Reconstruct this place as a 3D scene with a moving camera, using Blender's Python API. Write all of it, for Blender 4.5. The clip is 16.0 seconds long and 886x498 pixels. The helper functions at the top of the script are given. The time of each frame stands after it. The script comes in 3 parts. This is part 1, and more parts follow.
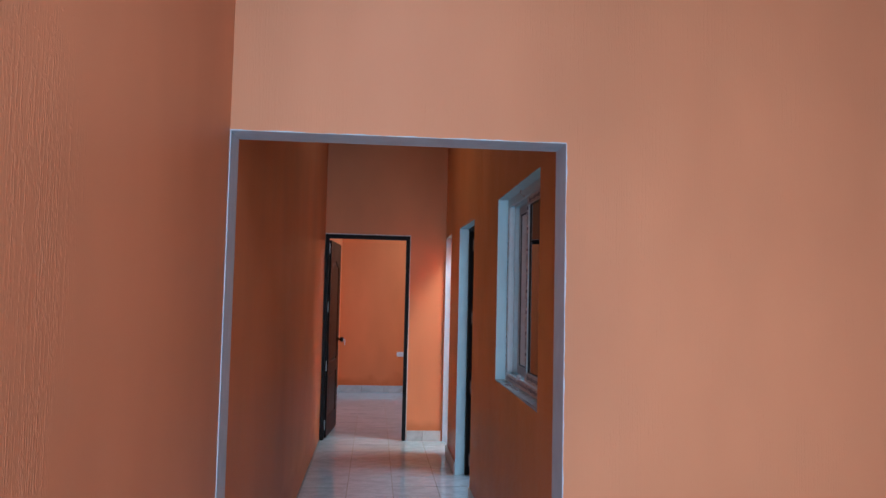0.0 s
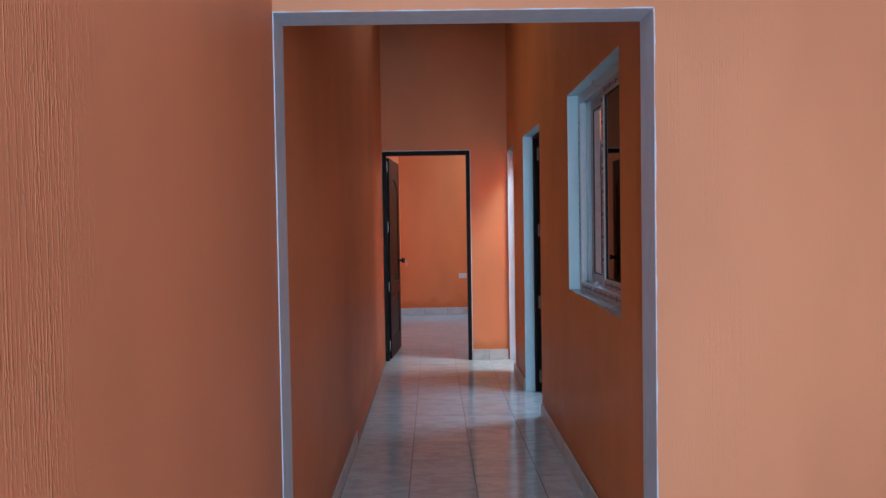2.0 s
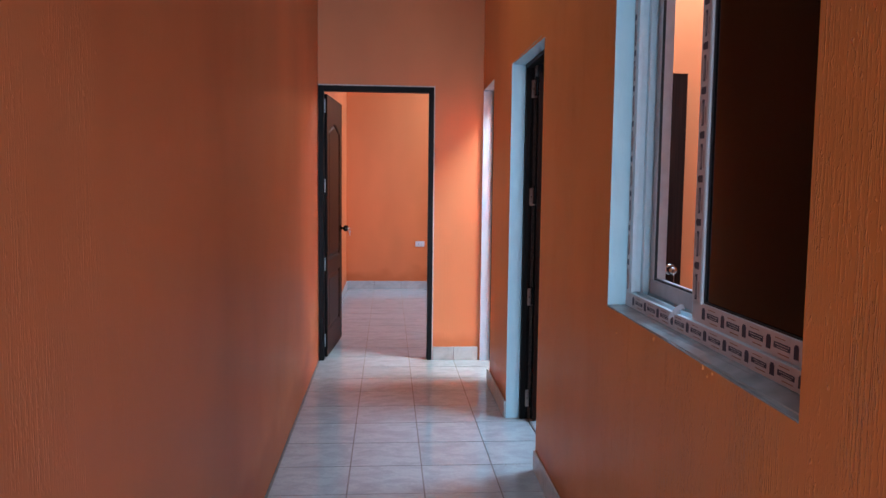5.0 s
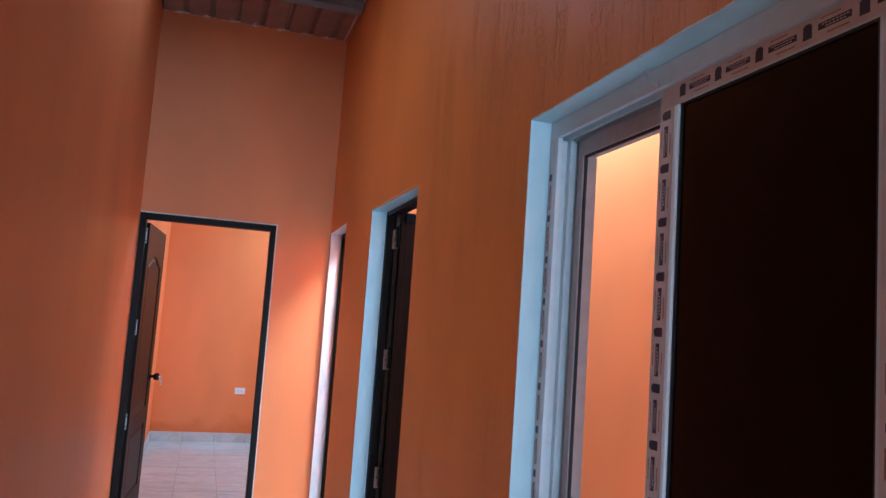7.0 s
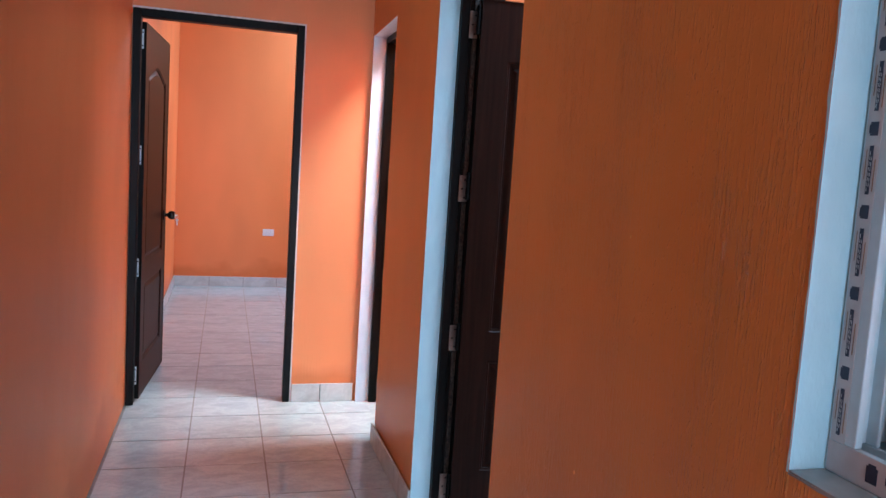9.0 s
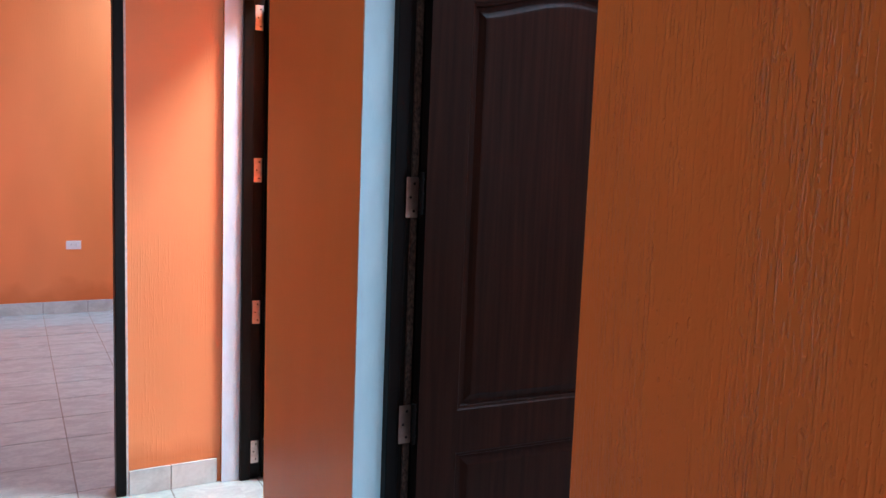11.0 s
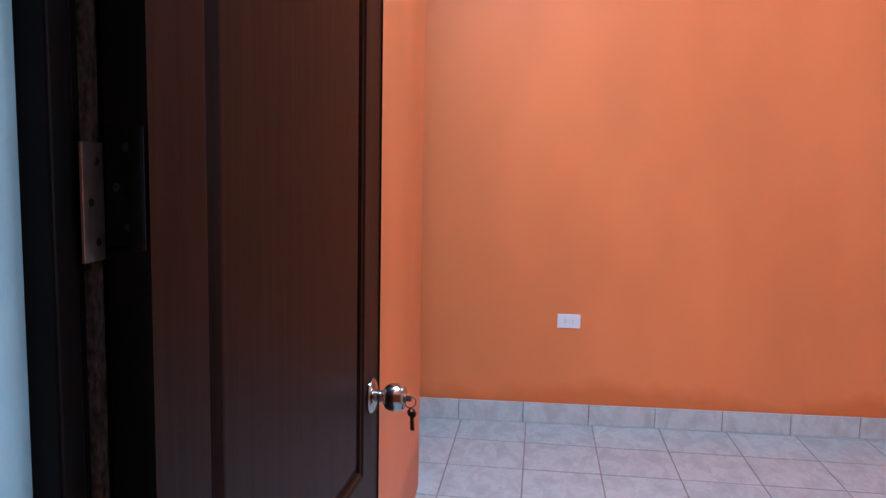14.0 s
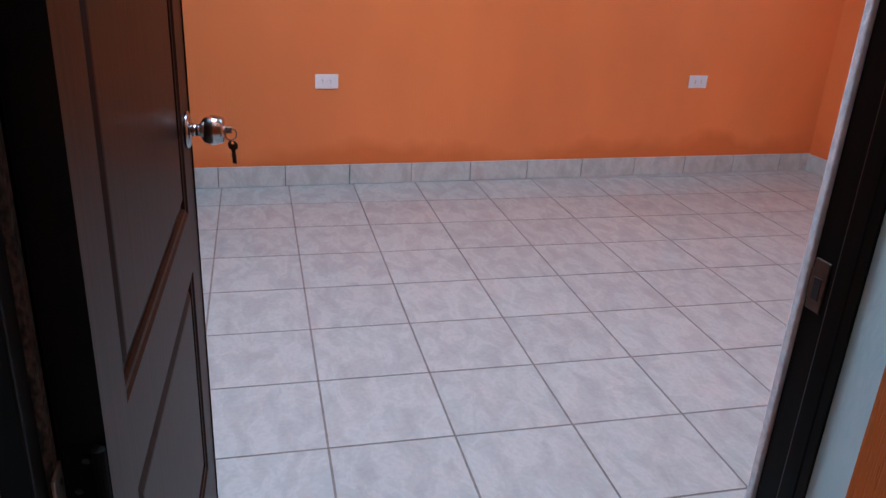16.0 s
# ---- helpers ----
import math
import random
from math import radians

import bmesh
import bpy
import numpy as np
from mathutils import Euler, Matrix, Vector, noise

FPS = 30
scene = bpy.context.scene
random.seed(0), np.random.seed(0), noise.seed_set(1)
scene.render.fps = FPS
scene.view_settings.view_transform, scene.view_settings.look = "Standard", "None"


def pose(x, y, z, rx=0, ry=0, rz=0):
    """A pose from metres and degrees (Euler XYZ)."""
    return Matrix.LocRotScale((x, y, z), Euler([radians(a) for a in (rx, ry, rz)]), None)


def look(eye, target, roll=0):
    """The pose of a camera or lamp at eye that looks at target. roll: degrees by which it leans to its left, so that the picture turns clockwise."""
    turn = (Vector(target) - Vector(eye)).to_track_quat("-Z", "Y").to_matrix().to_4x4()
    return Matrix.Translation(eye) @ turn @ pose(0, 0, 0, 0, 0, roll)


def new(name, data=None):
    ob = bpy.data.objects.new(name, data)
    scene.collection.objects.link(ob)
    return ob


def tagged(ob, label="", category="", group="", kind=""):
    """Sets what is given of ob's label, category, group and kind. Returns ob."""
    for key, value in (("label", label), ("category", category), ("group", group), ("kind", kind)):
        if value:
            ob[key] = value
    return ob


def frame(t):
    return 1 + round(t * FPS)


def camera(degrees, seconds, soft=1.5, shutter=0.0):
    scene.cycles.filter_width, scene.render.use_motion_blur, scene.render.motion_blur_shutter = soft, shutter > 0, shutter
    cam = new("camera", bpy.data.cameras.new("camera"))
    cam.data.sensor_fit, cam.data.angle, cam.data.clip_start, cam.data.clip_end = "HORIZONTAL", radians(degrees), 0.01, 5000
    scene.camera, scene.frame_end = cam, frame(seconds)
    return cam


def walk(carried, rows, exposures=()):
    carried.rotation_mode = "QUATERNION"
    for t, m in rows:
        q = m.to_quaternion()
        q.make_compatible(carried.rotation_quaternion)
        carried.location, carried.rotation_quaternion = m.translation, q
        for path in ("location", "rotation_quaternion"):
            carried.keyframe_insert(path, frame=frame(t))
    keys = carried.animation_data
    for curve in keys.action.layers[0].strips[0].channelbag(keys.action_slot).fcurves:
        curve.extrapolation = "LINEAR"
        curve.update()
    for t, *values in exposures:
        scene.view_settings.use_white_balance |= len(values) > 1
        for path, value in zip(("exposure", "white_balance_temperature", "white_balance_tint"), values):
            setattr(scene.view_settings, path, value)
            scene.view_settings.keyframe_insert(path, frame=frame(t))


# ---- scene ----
cam = camera(60.0, 16.0)
PATH = [
    (0, (0.527, -2.742, 1.457), (0.7, -0.754, 1.587), 1.3),
    (0.5, (0.552, -2.75, 1.473), (0.698, -0.766, 1.679), 1.0),
    (1, (0.556, -2.747, 1.448), (0.625, -0.756, 1.624), 1.1),
    (1.5, (0.487, -2.661, 1.407), (0.509, -0.663, 1.484), 0.1),
    (2, (0.497, -2.458, 1.355), (0.523, -0.459, 1.294), -0.9),
    (2.5, (0.533, -2.168, 1.349), (0.483, -0.175, 1.192), -0.5),
    (3, (0.491, -1.85, 1.359), (0.483, 0.143, 1.186), 0.1),
    (3.2, (0.486, -1.734, 1.361), (0.494, 0.258, 1.185), -0.1),
    (5.3, (0.536, -0.524, 1.392), (0.685, 1.464, 1.222), 0.8),
    (5.5, (0.536, -0.436, 1.413), (0.687, 1.552, 1.26), 1.0),
    (6, (0.469, -0.252, 1.464), (0.858, 1.709, 1.505), 2.1),
    (6.5, (0.463, -0.171, 1.497), (0.99, 1.753, 1.645), 3.0),
    (7, (0.46, -0.113, 1.487), (1.037, 1.791, 1.69), 4.0),
    (7.5, (0.468, 0.044, 1.41), (1.043, 1.96, 1.4), 3.8),
    (8, (0.533, 0.319, 1.395), (1.053, 2.246, 1.263), 3.5),
    (8.2, (0.521, 0.434, 1.389), (1.01, 2.367, 1.233), 3.7),
    (10.5, (0.472, 1.751, 1.369), (1.341, 3.535, 1.116), 2.8),
    (11, (0.494, 1.999, 1.389), (1.471, 3.731, 1.171), 2.2),
    (11.5, (0.427, 2.161, 1.37), (1.475, 3.849, 1.135), 2.5),
    (12, (0.539, 2.451, 1.351), (1.802, 3.986, 1.129), 3.6),
    (12.5, (0.576, 2.743, 1.366), (1.953, 4.178, 1.149), 1.7),
    (13, (0.601, 2.995, 1.388), (2.278, 4.062, 1.17), 1.2),
    (13.5, (0.749, 3.17, 1.371), (2.639, 3.787, 1.152), -0.1),
    (14, (0.743, 3.345, 1.345), (2.723, 3.52, 1.12), 1.1),
    (14.5, (0.668, 3.484, 1.324), (2.611, 3.242, 0.915), 0.5),
    (15, (0.664, 3.513, 1.265), (2.532, 3.133, 0.66), -0.1),
    (15.5, (0.664, 3.525, 1.228), (2.479, 3.089, 0.512), 1.4),
    (16, (0.723, 3.528, 1.238), (2.504, 3.006, 0.493), 3.1),
]
walk(cam, [(t, look(eye, target, roll)) for t, eye, target, roll in PATH], [(0.0, -0.08, 6080, 10), (3.2, 0.14, 6020, 10), (5.3, 0.55, 5950, 11), (7.0, 0.75, 5950, 11), (8.2, 0.85, 6000, 11), (10.5, 0.7, 6250, 11), (12.5, 1.05, 6000, 11), (13.2, 0.95, 5850, 11), (13.6, 0.74, 5850, 11), (14.5, 0.46, 6000, 11), (16.0, 0.3, 6550, 11)])

# ---- world, light ----
world = bpy.data.worlds.new("sky")
scene.world = world
world.use_nodes = True
wn = world.node_tree.nodes
sky = wn.new("ShaderNodeTexSky")
sky.sky_type = "NISHITA"
sky.sun_disc = False
sky.sun_elevation = radians(62)
sky.sun_rotation = radians(0)
world.node_tree.links.new(sky.outputs["Color"], wn["Background"].inputs["Color"])
wn["Background"].inputs["Strength"].default_value = 0.10

sun_data = bpy.data.lights.new("sun", "SUN")
sun_data.energy, sun_data.angle, sun_data.color = 1.0, radians(12), (1.0, 0.95, 0.88)
sun = new("sun", sun_data)
sun.matrix_world = look((0, 12, 22.6), (0, 0, 0))


def sky_panel(name, x, y, z, sx, sy, watts, rot, color=(0.66, 0.81, 1.06)):
    """Daylight that enters by an opening, as an area lamp that fills it; the passage's is an added fill."""
    d = bpy.data.lights.new(name, "AREA")
    d.shape, d.size, d.size_y, d.energy, d.color = "RECTANGLE", sx, sy, watts, color
    ob = new(name, d)
    ob.matrix_world = pose(x, y, z, *rot)
    return ob


ROOF = 3.48
# roof openings: (x0, x1, y0, y1)
SKY_ROOM = (1.9, 2.7, 3.05, 3.66)
SKY_ROOM_SOUTH = (2.4, 3.6, 1.0, 2.3)
SKY_BATH = (2.1, 2.95, 3.865, 4.75)
SKY_END = (1.6, 3.0, 7.4, 9.0)
SKY_HALL = (0.1, 1.0, -3.6, -1.9)
# added out of view: opening for a fill lamp that brightens the passage
FILL_PASSAGE = (0.06, 0.4, 1.7, 4.1)
for nm, (sx0, sx1, sy0, sy1), watts in (("skylight_room", SKY_ROOM, 98), ("skylight_room_south", SKY_ROOM_SOUTH, 14), ("skylight_bath", SKY_BATH, 185), ("skylight_end", SKY_END, 102), ("skylight_hall", SKY_HALL, 50), ("fill_passage", FILL_PASSAGE, 11.0)):
    sky_panel(nm, (sx0 + sx1) / 2, (sy0 + sy1) / 2, ROOF + 0.02, sx1 - sx0, sy1 - sy0, watts, (0, 0, 0), {"skylight_hall": (0.54, 0.76, 1.0), "fill_passage": (0.60, 0.78, 0.98), "skylight_bath": (0.62, 0.88, 1.0)}.get(nm, (0.53, 0.81, 1.13)))
sky_panel("doorway_light", 0.65, -5.21, 1.2, 1.0, 2.0, 145, (90, 0, 0), (0.54, 0.76, 1.0))
sky_panel("room_window_light", 3.25, -0.02, 1.6, 0.9, 1.4, 6, (90, 0, 0), (0.55, 0.80, 1.12))


# ---- materials ----
def material(name):
    m = bpy.data.materials.new(name)
    m.use_nodes = True
    return m, m.node_tree.nodes, m.node_tree.links, m.node_tree.nodes["Principled BSDF"]


def node(nodes, kind, **settings):
    n = nodes.new(kind)
    for key, value in settings.items():
        n.inputs[key.replace("_", " ")].default_value = value
    return n


def position(nodes, links, scale):
    g = nodes.new("ShaderNodeNewGeometry")
    mp = nodes.new("ShaderNodeMapping")
    mp.inputs["Scale"].default_value = scale
    links.new(g.outputs["Position"], mp.inputs["Vector"])
    return mp.outputs["Vector"]


def ramp(nodes, links, fac, stops):
    r = nodes.new("ShaderNodeValToRGB")
    while len(r.color_ramp.elements) < len(stops):
        r.color_ramp.elements.new(0.5)
    for e, (p, c) in zip(r.color_ramp.elements, stops):
        e.position = p
        e.color = (*c, 1) if len(c) == 3 else c
    links.new(fac, r.inputs["Fac"])
    return r.outputs["Color"]


def grey(v):
    return (v, v, v)


def mix(nodes, links, fac, a, b, blend="MIX"):
    n = nodes.new("ShaderNodeMix")
    n.data_type, n.blend_type = "RGBA", blend
    for sock, v in ((n.inputs[0], fac), (n.inputs[6], a), (n.inputs[7], b)):
        if isinstance(v, (int, float)):
            sock.default_value = v
        elif isinstance(v, tuple):
            sock.default_value = (*v, 1)
        else:
            links.new(v, sock)
    return n.outputs[2]


def math_node(nodes, links, op, a, b):
    n = nodes.new("ShaderNodeMath")
    n.operation = op
    for sock, v in zip(n.inputs, (a, b)):
        if isinstance(v, (int, float)):
            sock.default_value = v
        else:
            links.new(v, sock)
    return n.outputs[0]


def bump(nodes, links, bsdf, height, strength, distance):
    b = nodes.new("ShaderNodeBump")
    b.inputs["Strength"].default_value, b.inputs["Distance"].default_value = strength, distance
    links.new(height, b.inputs["Height"])
    links.new(b.outputs["Normal"], bsdf.inputs["Normal"])


def make_paint(name, base, damp, relief=1.0, fade=None):
    """Satin wall paint over plaster combed with a dry brush: straight vertical ridges in patches, short dashes, few pits, a damp band above the skirting; fade: where along y the combing ends."""
    m, n, l, b = material(name)
    def layer(scale, detail=1.0):
        t = node(n, "ShaderNodeTexNoise", Scale=1.0, Detail=detail, Roughness=0.5)
        l.new(position(n, l, scale), t.inputs["Vector"])
        return t.outputs["Fac"]

    def times(a, c):
        return mix(n, l, 1.0, a, c, "MULTIPLY")

    broad = layer((1.1, 1.1, 0.5), 3.0)
    mid = layer((14, 14, 2.5), 2.0)
    patch = layer((3.2, 3.2, 1.4), 2.0)
    bead = layer((150, 150, 75))
    # short dashes, a few long comb lines, beads and drops of paint
    dash = ramp(n, l, layer((200, 200, 24), 1.0), [(0.55, grey(0)), (0.67, grey(0.7))])
    comb = times(ramp(n, l, layer((220, 220, 2.6), 0.3), [(0.52, grey(0)), (0.64, grey(0.9))]), ramp(n, l, bead, [(0.38, grey(0.1)), (0.56, grey(1))]))
    h = mix(n, l, 1.0, dash, comb, "ADD")
    h = times(h, ramp(n, l, patch, [(0.38, grey(0.15)), (0.58, grey(1))]))
    h = times(h, ramp(n, l, mid, [(0.38, grey(0.25)), (0.56, grey(1))]))
    drops = times(ramp(n, l, layer((110, 110, 60)), [(0.66, grey(0)), (0.86, grey(1))]), ramp(n, l, mid, [(0.42, grey(0.2)), (0.55, grey(1))]))
    h = mix(n, l, 1.0, h, drops, "ADD")
    if fade:
        g = n.new("ShaderNodeNewGeometry")
        s = n.new("ShaderNodeSeparateXYZ")
        l.new(g.outputs["Position"], s.inputs[0])
        along = node(n, "ShaderNodeMapRange", From_Min=fade[0], From_Max=fade[1], To_Min=1.0, To_Max=0.12)
        l.new(s.outputs["Y"], along.inputs["Value"])
        h = times(h, along.outputs[0])
    h = mix(n, l, 0.06, h, layer((260, 260, 140), 2.0), "ADD")
    h = mix(n, l, 0.25, h, layer((9, 9, 5), 2.0), "ADD")
    bump(n, l, b, h, 1.0, 0.0003 + 0.0036 * relief ** 1.4)
    dark = tuple(c * 0.86 for c in base)
    light = tuple(min(1, c * 1.06) for c in base)
    col = mix(n, l, ramp(n, l, broad, [(0.35, grey(0)), (0.65, grey(1))]), dark, light)
    if damp:
        g = n.new("ShaderNodeNewGeometry")
        s = n.new("ShaderNodeSeparateXYZ")
        l.new(g.outputs["Position"], s.inputs[0])
        wob = node(n, "ShaderNodeTexNoise", Scale=1.0, Detail=3.0, Roughness=0.55)
        l.new(position(n, l, (2.2, 2.2, 2.2)), wob.inputs["Vector"])
        lift = math_node(n, l, "MULTIPLY", math_node(n, l, "SUBTRACT", wob.outputs["Fac"], 0.47), 0.42)
        edge = math_node(n, l, "SUBTRACT", s.outputs["Z"], lift)
        fac = ramp(n, l, edge, [(0.13, grey(0.6)), (0.23, grey(0))])
        col = mix(n, l, fac, col, (base[0] * 0.72, base[1] * 0.55, base[2] * 0.40))
    l.new(col, b.inputs["Base Color"])
    b.inputs["Roughness"].default_value = 0.45 - 0.05 * relief
    b.inputs["Specular IOR Level"].default_value = 0.24
    return m


ORANGE = (0.78, 0.258, 0.062)
# one house paint: each copy has its room's light put into the colour
paint_orange = make_paint("orange_wall_paint", (0.85, 0.245, 0.080), True, 0.05)
paint_end_lit = make_paint("orange_wall_paint_end_lit", (0.77, 0.272, 0.112), True, 0.10)
paint_passage_dim = make_paint("orange_wall_paint_passage_dim", (0.70, 0.245, 0.092), True, 0.2)
paint_brushed = make_paint("brushed_orange_wall_paint", ORANGE, True, 1.0, (2.75, 3.0))
paint_hall_lit = make_paint("orange_wall_paint_hall_lit", (0.70, 0.312, 0.160), False, 0.07)
paint_hall_lit_brushed = make_paint("brushed_orange_wall_paint_hall_lit", (0.68, 0.29, 0.15), False, 0.42, (-1.5, -1.3))


def make_reveal(name, lo, hi):
    m, n, l, b = material(name)
    t = node(n, "ShaderNodeTexNoise", Scale=1.0, Detail=4.0)
    l.new(position(n, l, (22, 22, 9)), t.inputs["Vector"])
    f = node(n, "ShaderNodeTexNoise", Scale=1.0, Detail=3.0)
    l.new(position(n, l, (160, 160, 70)), f.inputs["Vector"])
    l.new(ramp(n, l, t.outputs["Fac"], [(0.3, lo), (0.7, hi)]), b.inputs["Base Color"])
    bump(n, l, b, mix(n, l, 0.5, t.outputs["Fac"], f.outputs["Fac"]), 0.4, 0.004)
    b.inputs["Roughness"].default_value = 0.45
    return m


paint_pale = make_reveal("pale_blue_reveal_paint", (0.47, 0.72, 0.78), (0.54, 0.79, 0.84))
paint_white = make_reveal("bluish_white_trim_paint", (0.51, 0.63, 0.73), (0.60, 0.72, 0.82))


def make_tile(name, a, c, rough):
    m, n, l, b = material(name)
    info = n.new("ShaderNodeObjectInfo")
    sh = n.new("ShaderNodeCombineXYZ")
    l.new(math_node(n, l, "MULTIPLY", info.outputs["Random"], 37.0), sh.inputs[0])
    l.new(math_node(n, l, "MULTIPLY", info.outputs["Random"], 91.0), sh.inputs[1])
    g = n.new("ShaderNodeNewGeometry")
    add = n.new("ShaderNodeVectorMath")
    l.new(g.outputs["Position"], add.inputs[0])
    l.new(sh.outputs[0], add.inputs[1])
    slant = n.new("ShaderNodeMapping")
    slant.inputs["Rotation"].default_value = (0, 0, 0.6)
    slant.inputs["Scale"].default_value = (7.0, 13.0, 8.0)
    l.new(add.outputs[0], slant.inputs["Vector"])
    t = node(n, "ShaderNodeTexNoise", Scale=1.0, Detail=7.0, Roughness=0.62, Distortion=0.5)
    l.new(slant.outputs[0], t.inputs["Vector"])
    f = node(n, "ShaderNodeTexNoise", Scale=70.0, Detail=3.0)
    l.new(add.outputs[0], f.inputs["Vector"])
    col = ramp(n, l, t.outputs["Fac"], [(0.34, c), (0.50, a), (0.56, tuple(min(1, v * 1.10) for v in a)), (0.66, a)])
    col = mix(n, l, 0.12, col, ramp(n, l, f.outputs["Fac"], [(0.4, grey(0.55)), (0.6, grey(1))]), "MULTIPLY")
    var = ramp(n, l, info.outputs["Random"], [(0.0, grey(0.94)), (1.0, grey(1.0))])
    l.new(mix(n, l, 1.0, col, var, "MULTIPLY"), b.inputs["Base Color"])
    l.new(ramp(n, l, t.outputs["Fac"], [(0.3, grey(rough + 0.08)), (0.7, grey(rough))]), b.inputs["Roughness"])
    bump(n, l, b, t.outputs["Fac"], 0.05, 0.0010)
    return m


tile_floor = make_tile("glazed_floor_tile", (0.445, 0.465, 0.45), (0.395, 0.41, 0.40), 0.06)
tile_skirt = make_tile("glazed_skirting_tile", (0.54, 0.545, 0.52), (0.46, 0.455, 0.43), 0.28)


def plain(name, base, rough, metal=0.0, scale=(60, 60, 60), vary=0.15, bump_by=0.1, depth=0.001):
    m, n, l, b = material(name)
    t = node(n, "ShaderNodeTexNoise", Scale=1.0, Detail=4.0)
    l.new(position(n, l, scale), t.inputs["Vector"])
    lo, hi = tuple(c * (1 - vary) for c in base), tuple(min(1, c * (1 + vary)) for c in base)
    l.new(ramp(n, l, t.outputs["Fac"], [(0.3, lo), (0.7, hi)]), b.inputs["Base Color"])
    b.inputs["Roughness"].default_value, b.inputs["Metallic"].default_value = rough, metal
    if bump_by:
        bump(n, l, b, t.outputs["Fac"], bump_by, depth)
    return m


grout = plain("cement_grout", (0.19, 0.165, 0.145), 0.9, scale=(40, 40, 40), vary=0.25)
wood_dark = plain("dark_stained_door_wood", (0.022, 0.0078, 0.0045), 0.42, scale=(90, 90, 3), vary=0.35, bump_by=0.25, depth=0.0012)
wood_dark.node_tree.nodes["Principled BSDF"].inputs["Specular IOR Level"].default_value = 0.09
frame_dark = plain("black_brown_door_frame", (0.006, 0.0045, 0.004), 0.4, scale=(70, 70, 4), vary=0.3, bump_by=0.2)
frame_dark.node_tree.nodes["Principled BSDF"].inputs["Specular IOR Level"].default_value = 0.1
# hinge steel with the walls' orange reflection and some shade put into its colour
hinge_toned = plain("hinge_steel_reflecting_orange", (0.42, 0.33, 0.28), 0.45, metal=0.9)
zinc = plain("bright_zinc_hinge_plate", (0.85, 0.86, 0.88), 0.45, metal=0.1, bump_by=0)
knob_dark = plain("dark_bronze_knob", (0.05, 0.035, 0.028), 0.22, metal=0.9, bump_by=0)
edge_rough = plain("rough_sawn_door_edge", (0.055, 0.038, 0.028), 0.6, scale=(190, 190, 110), vary=1.0, bump_by=0.8, depth=0.003)
strike_steel = plain("worn_brown_strike_steel", (0.15, 0.115, 0.10), 0.35, metal=0.85)
# hinge steel coloured near black for the shade between leaf and jamb
hinge_shaded = plain("hinge_steel_in_shade", (0.006, 0.005, 0.0045), 0.7)
hinge_shaded.node_tree.nodes["Principled BSDF"].inputs["Specular IOR Level"].default_value = 0.05
hinge_metal = plain("satin_hinge_steel", (0.55, 0.50, 0.47), 0.38, metal=0.9)
knob_metal = plain("polished_knob_steel", (0.46, 0.42, 0.40), 0.16, metal=1.0, bump_by=0)
dark_metal = plain("dark_screw_metal", (0.03, 0.028, 0.026), 0.5, metal=0.6)
brass = plain("dull_key_metal", (0.20, 0.135, 0.105), 0.42, metal=0.8)
vinyl = plain("white_vinyl_window_profile", (0.57, 0.70, 0.735), 0.35, scale=(30, 30, 30), vary=0.05)
# white vinyl, lightened and blued to carry the hall's light on the sash edge
vinyl_lit = plain("white_vinyl_lit_edge", (0.72, 0.88, 0.92), 0.5, vary=0.03)
vinyl_grey = plain("grey_vinyl_sash", (0.48, 0.47, 0.47), 0.4, scale=(30, 30, 30), vary=0.08)
gasket = plain("black_rubber_gasket", (0.012, 0.012, 0.013), 0.6)
tape_film = plain("white_protective_film", (0.58, 0.55, 0.54), 0.3, scale=(20, 20, 20), vary=0.1, bump_by=0.3, depth=0.002)
tape_ink = plain("dark_blue_print", (0.025, 0.028, 0.055), 0.45, vary=0.2)
tape_ink_brown = plain("brown_print", (0.30, 0.17, 0.10), 0.5, vary=0.2)
plastic_white = plain("white_outlet_plastic", (0.74, 0.73, 0.74), 0.3, vary=0.03)
sheet_brown = plain("red_brown_roof_sheet", (0.30, 0.16, 0.13), 0.5, scale=(8, 8, 8), vary=0.2)
beam_blue = plain("grey_blue_steel_beam", (0.22, 0.33, 0.42), 0.45, metal=0.2, scale=(10, 10, 10), vary=0.15)
mortar_pink = plain("stained_mortar", (0.70, 0.56, 0.50), 0.85, scale=(45, 45, 45), vary=0.55, bump_by=0.7, depth=0.005)
mortar_white = plain("white_mortar_edge", (0.62, 0.58, 0.56), 0.8, scale=(60, 60, 60), vary=0.2, bump_by=0.6, depth=0.004)
trim_chalk = plain("chalky_white_plaster", (0.76, 0.79, 0.82), 0.8, scale=(120, 120, 80), vary=0.15, bump_by=0.7, depth=0.003)
sill_stone = plain("smooth_cement_sill", (0.30, 0.31, 0.30), 0.16, scale=(14, 14, 14), vary=0.2)
earth = plain("packed_earth", (0.22, 0.16, 0.11), 0.95, scale=(2, 2, 2), vary=0.3)
concrete = plain("raw_concrete", (0.40, 0.38, 0.36), 0.85, scale=(6, 6, 6), vary=0.15)


def make_glass():
    m, n, l, b = material("dark_tinted_glass")
    b.inputs["Base Color"].default_value = (0.006, 0.004, 0.003, 1)
    b.inputs["Roughness"].default_value = 0.02
    b.inputs["Transmission Weight"].default_value = 1.0
    b.inputs["IOR"].default_value = 1.3
    return m


glass_dark = make_glass()


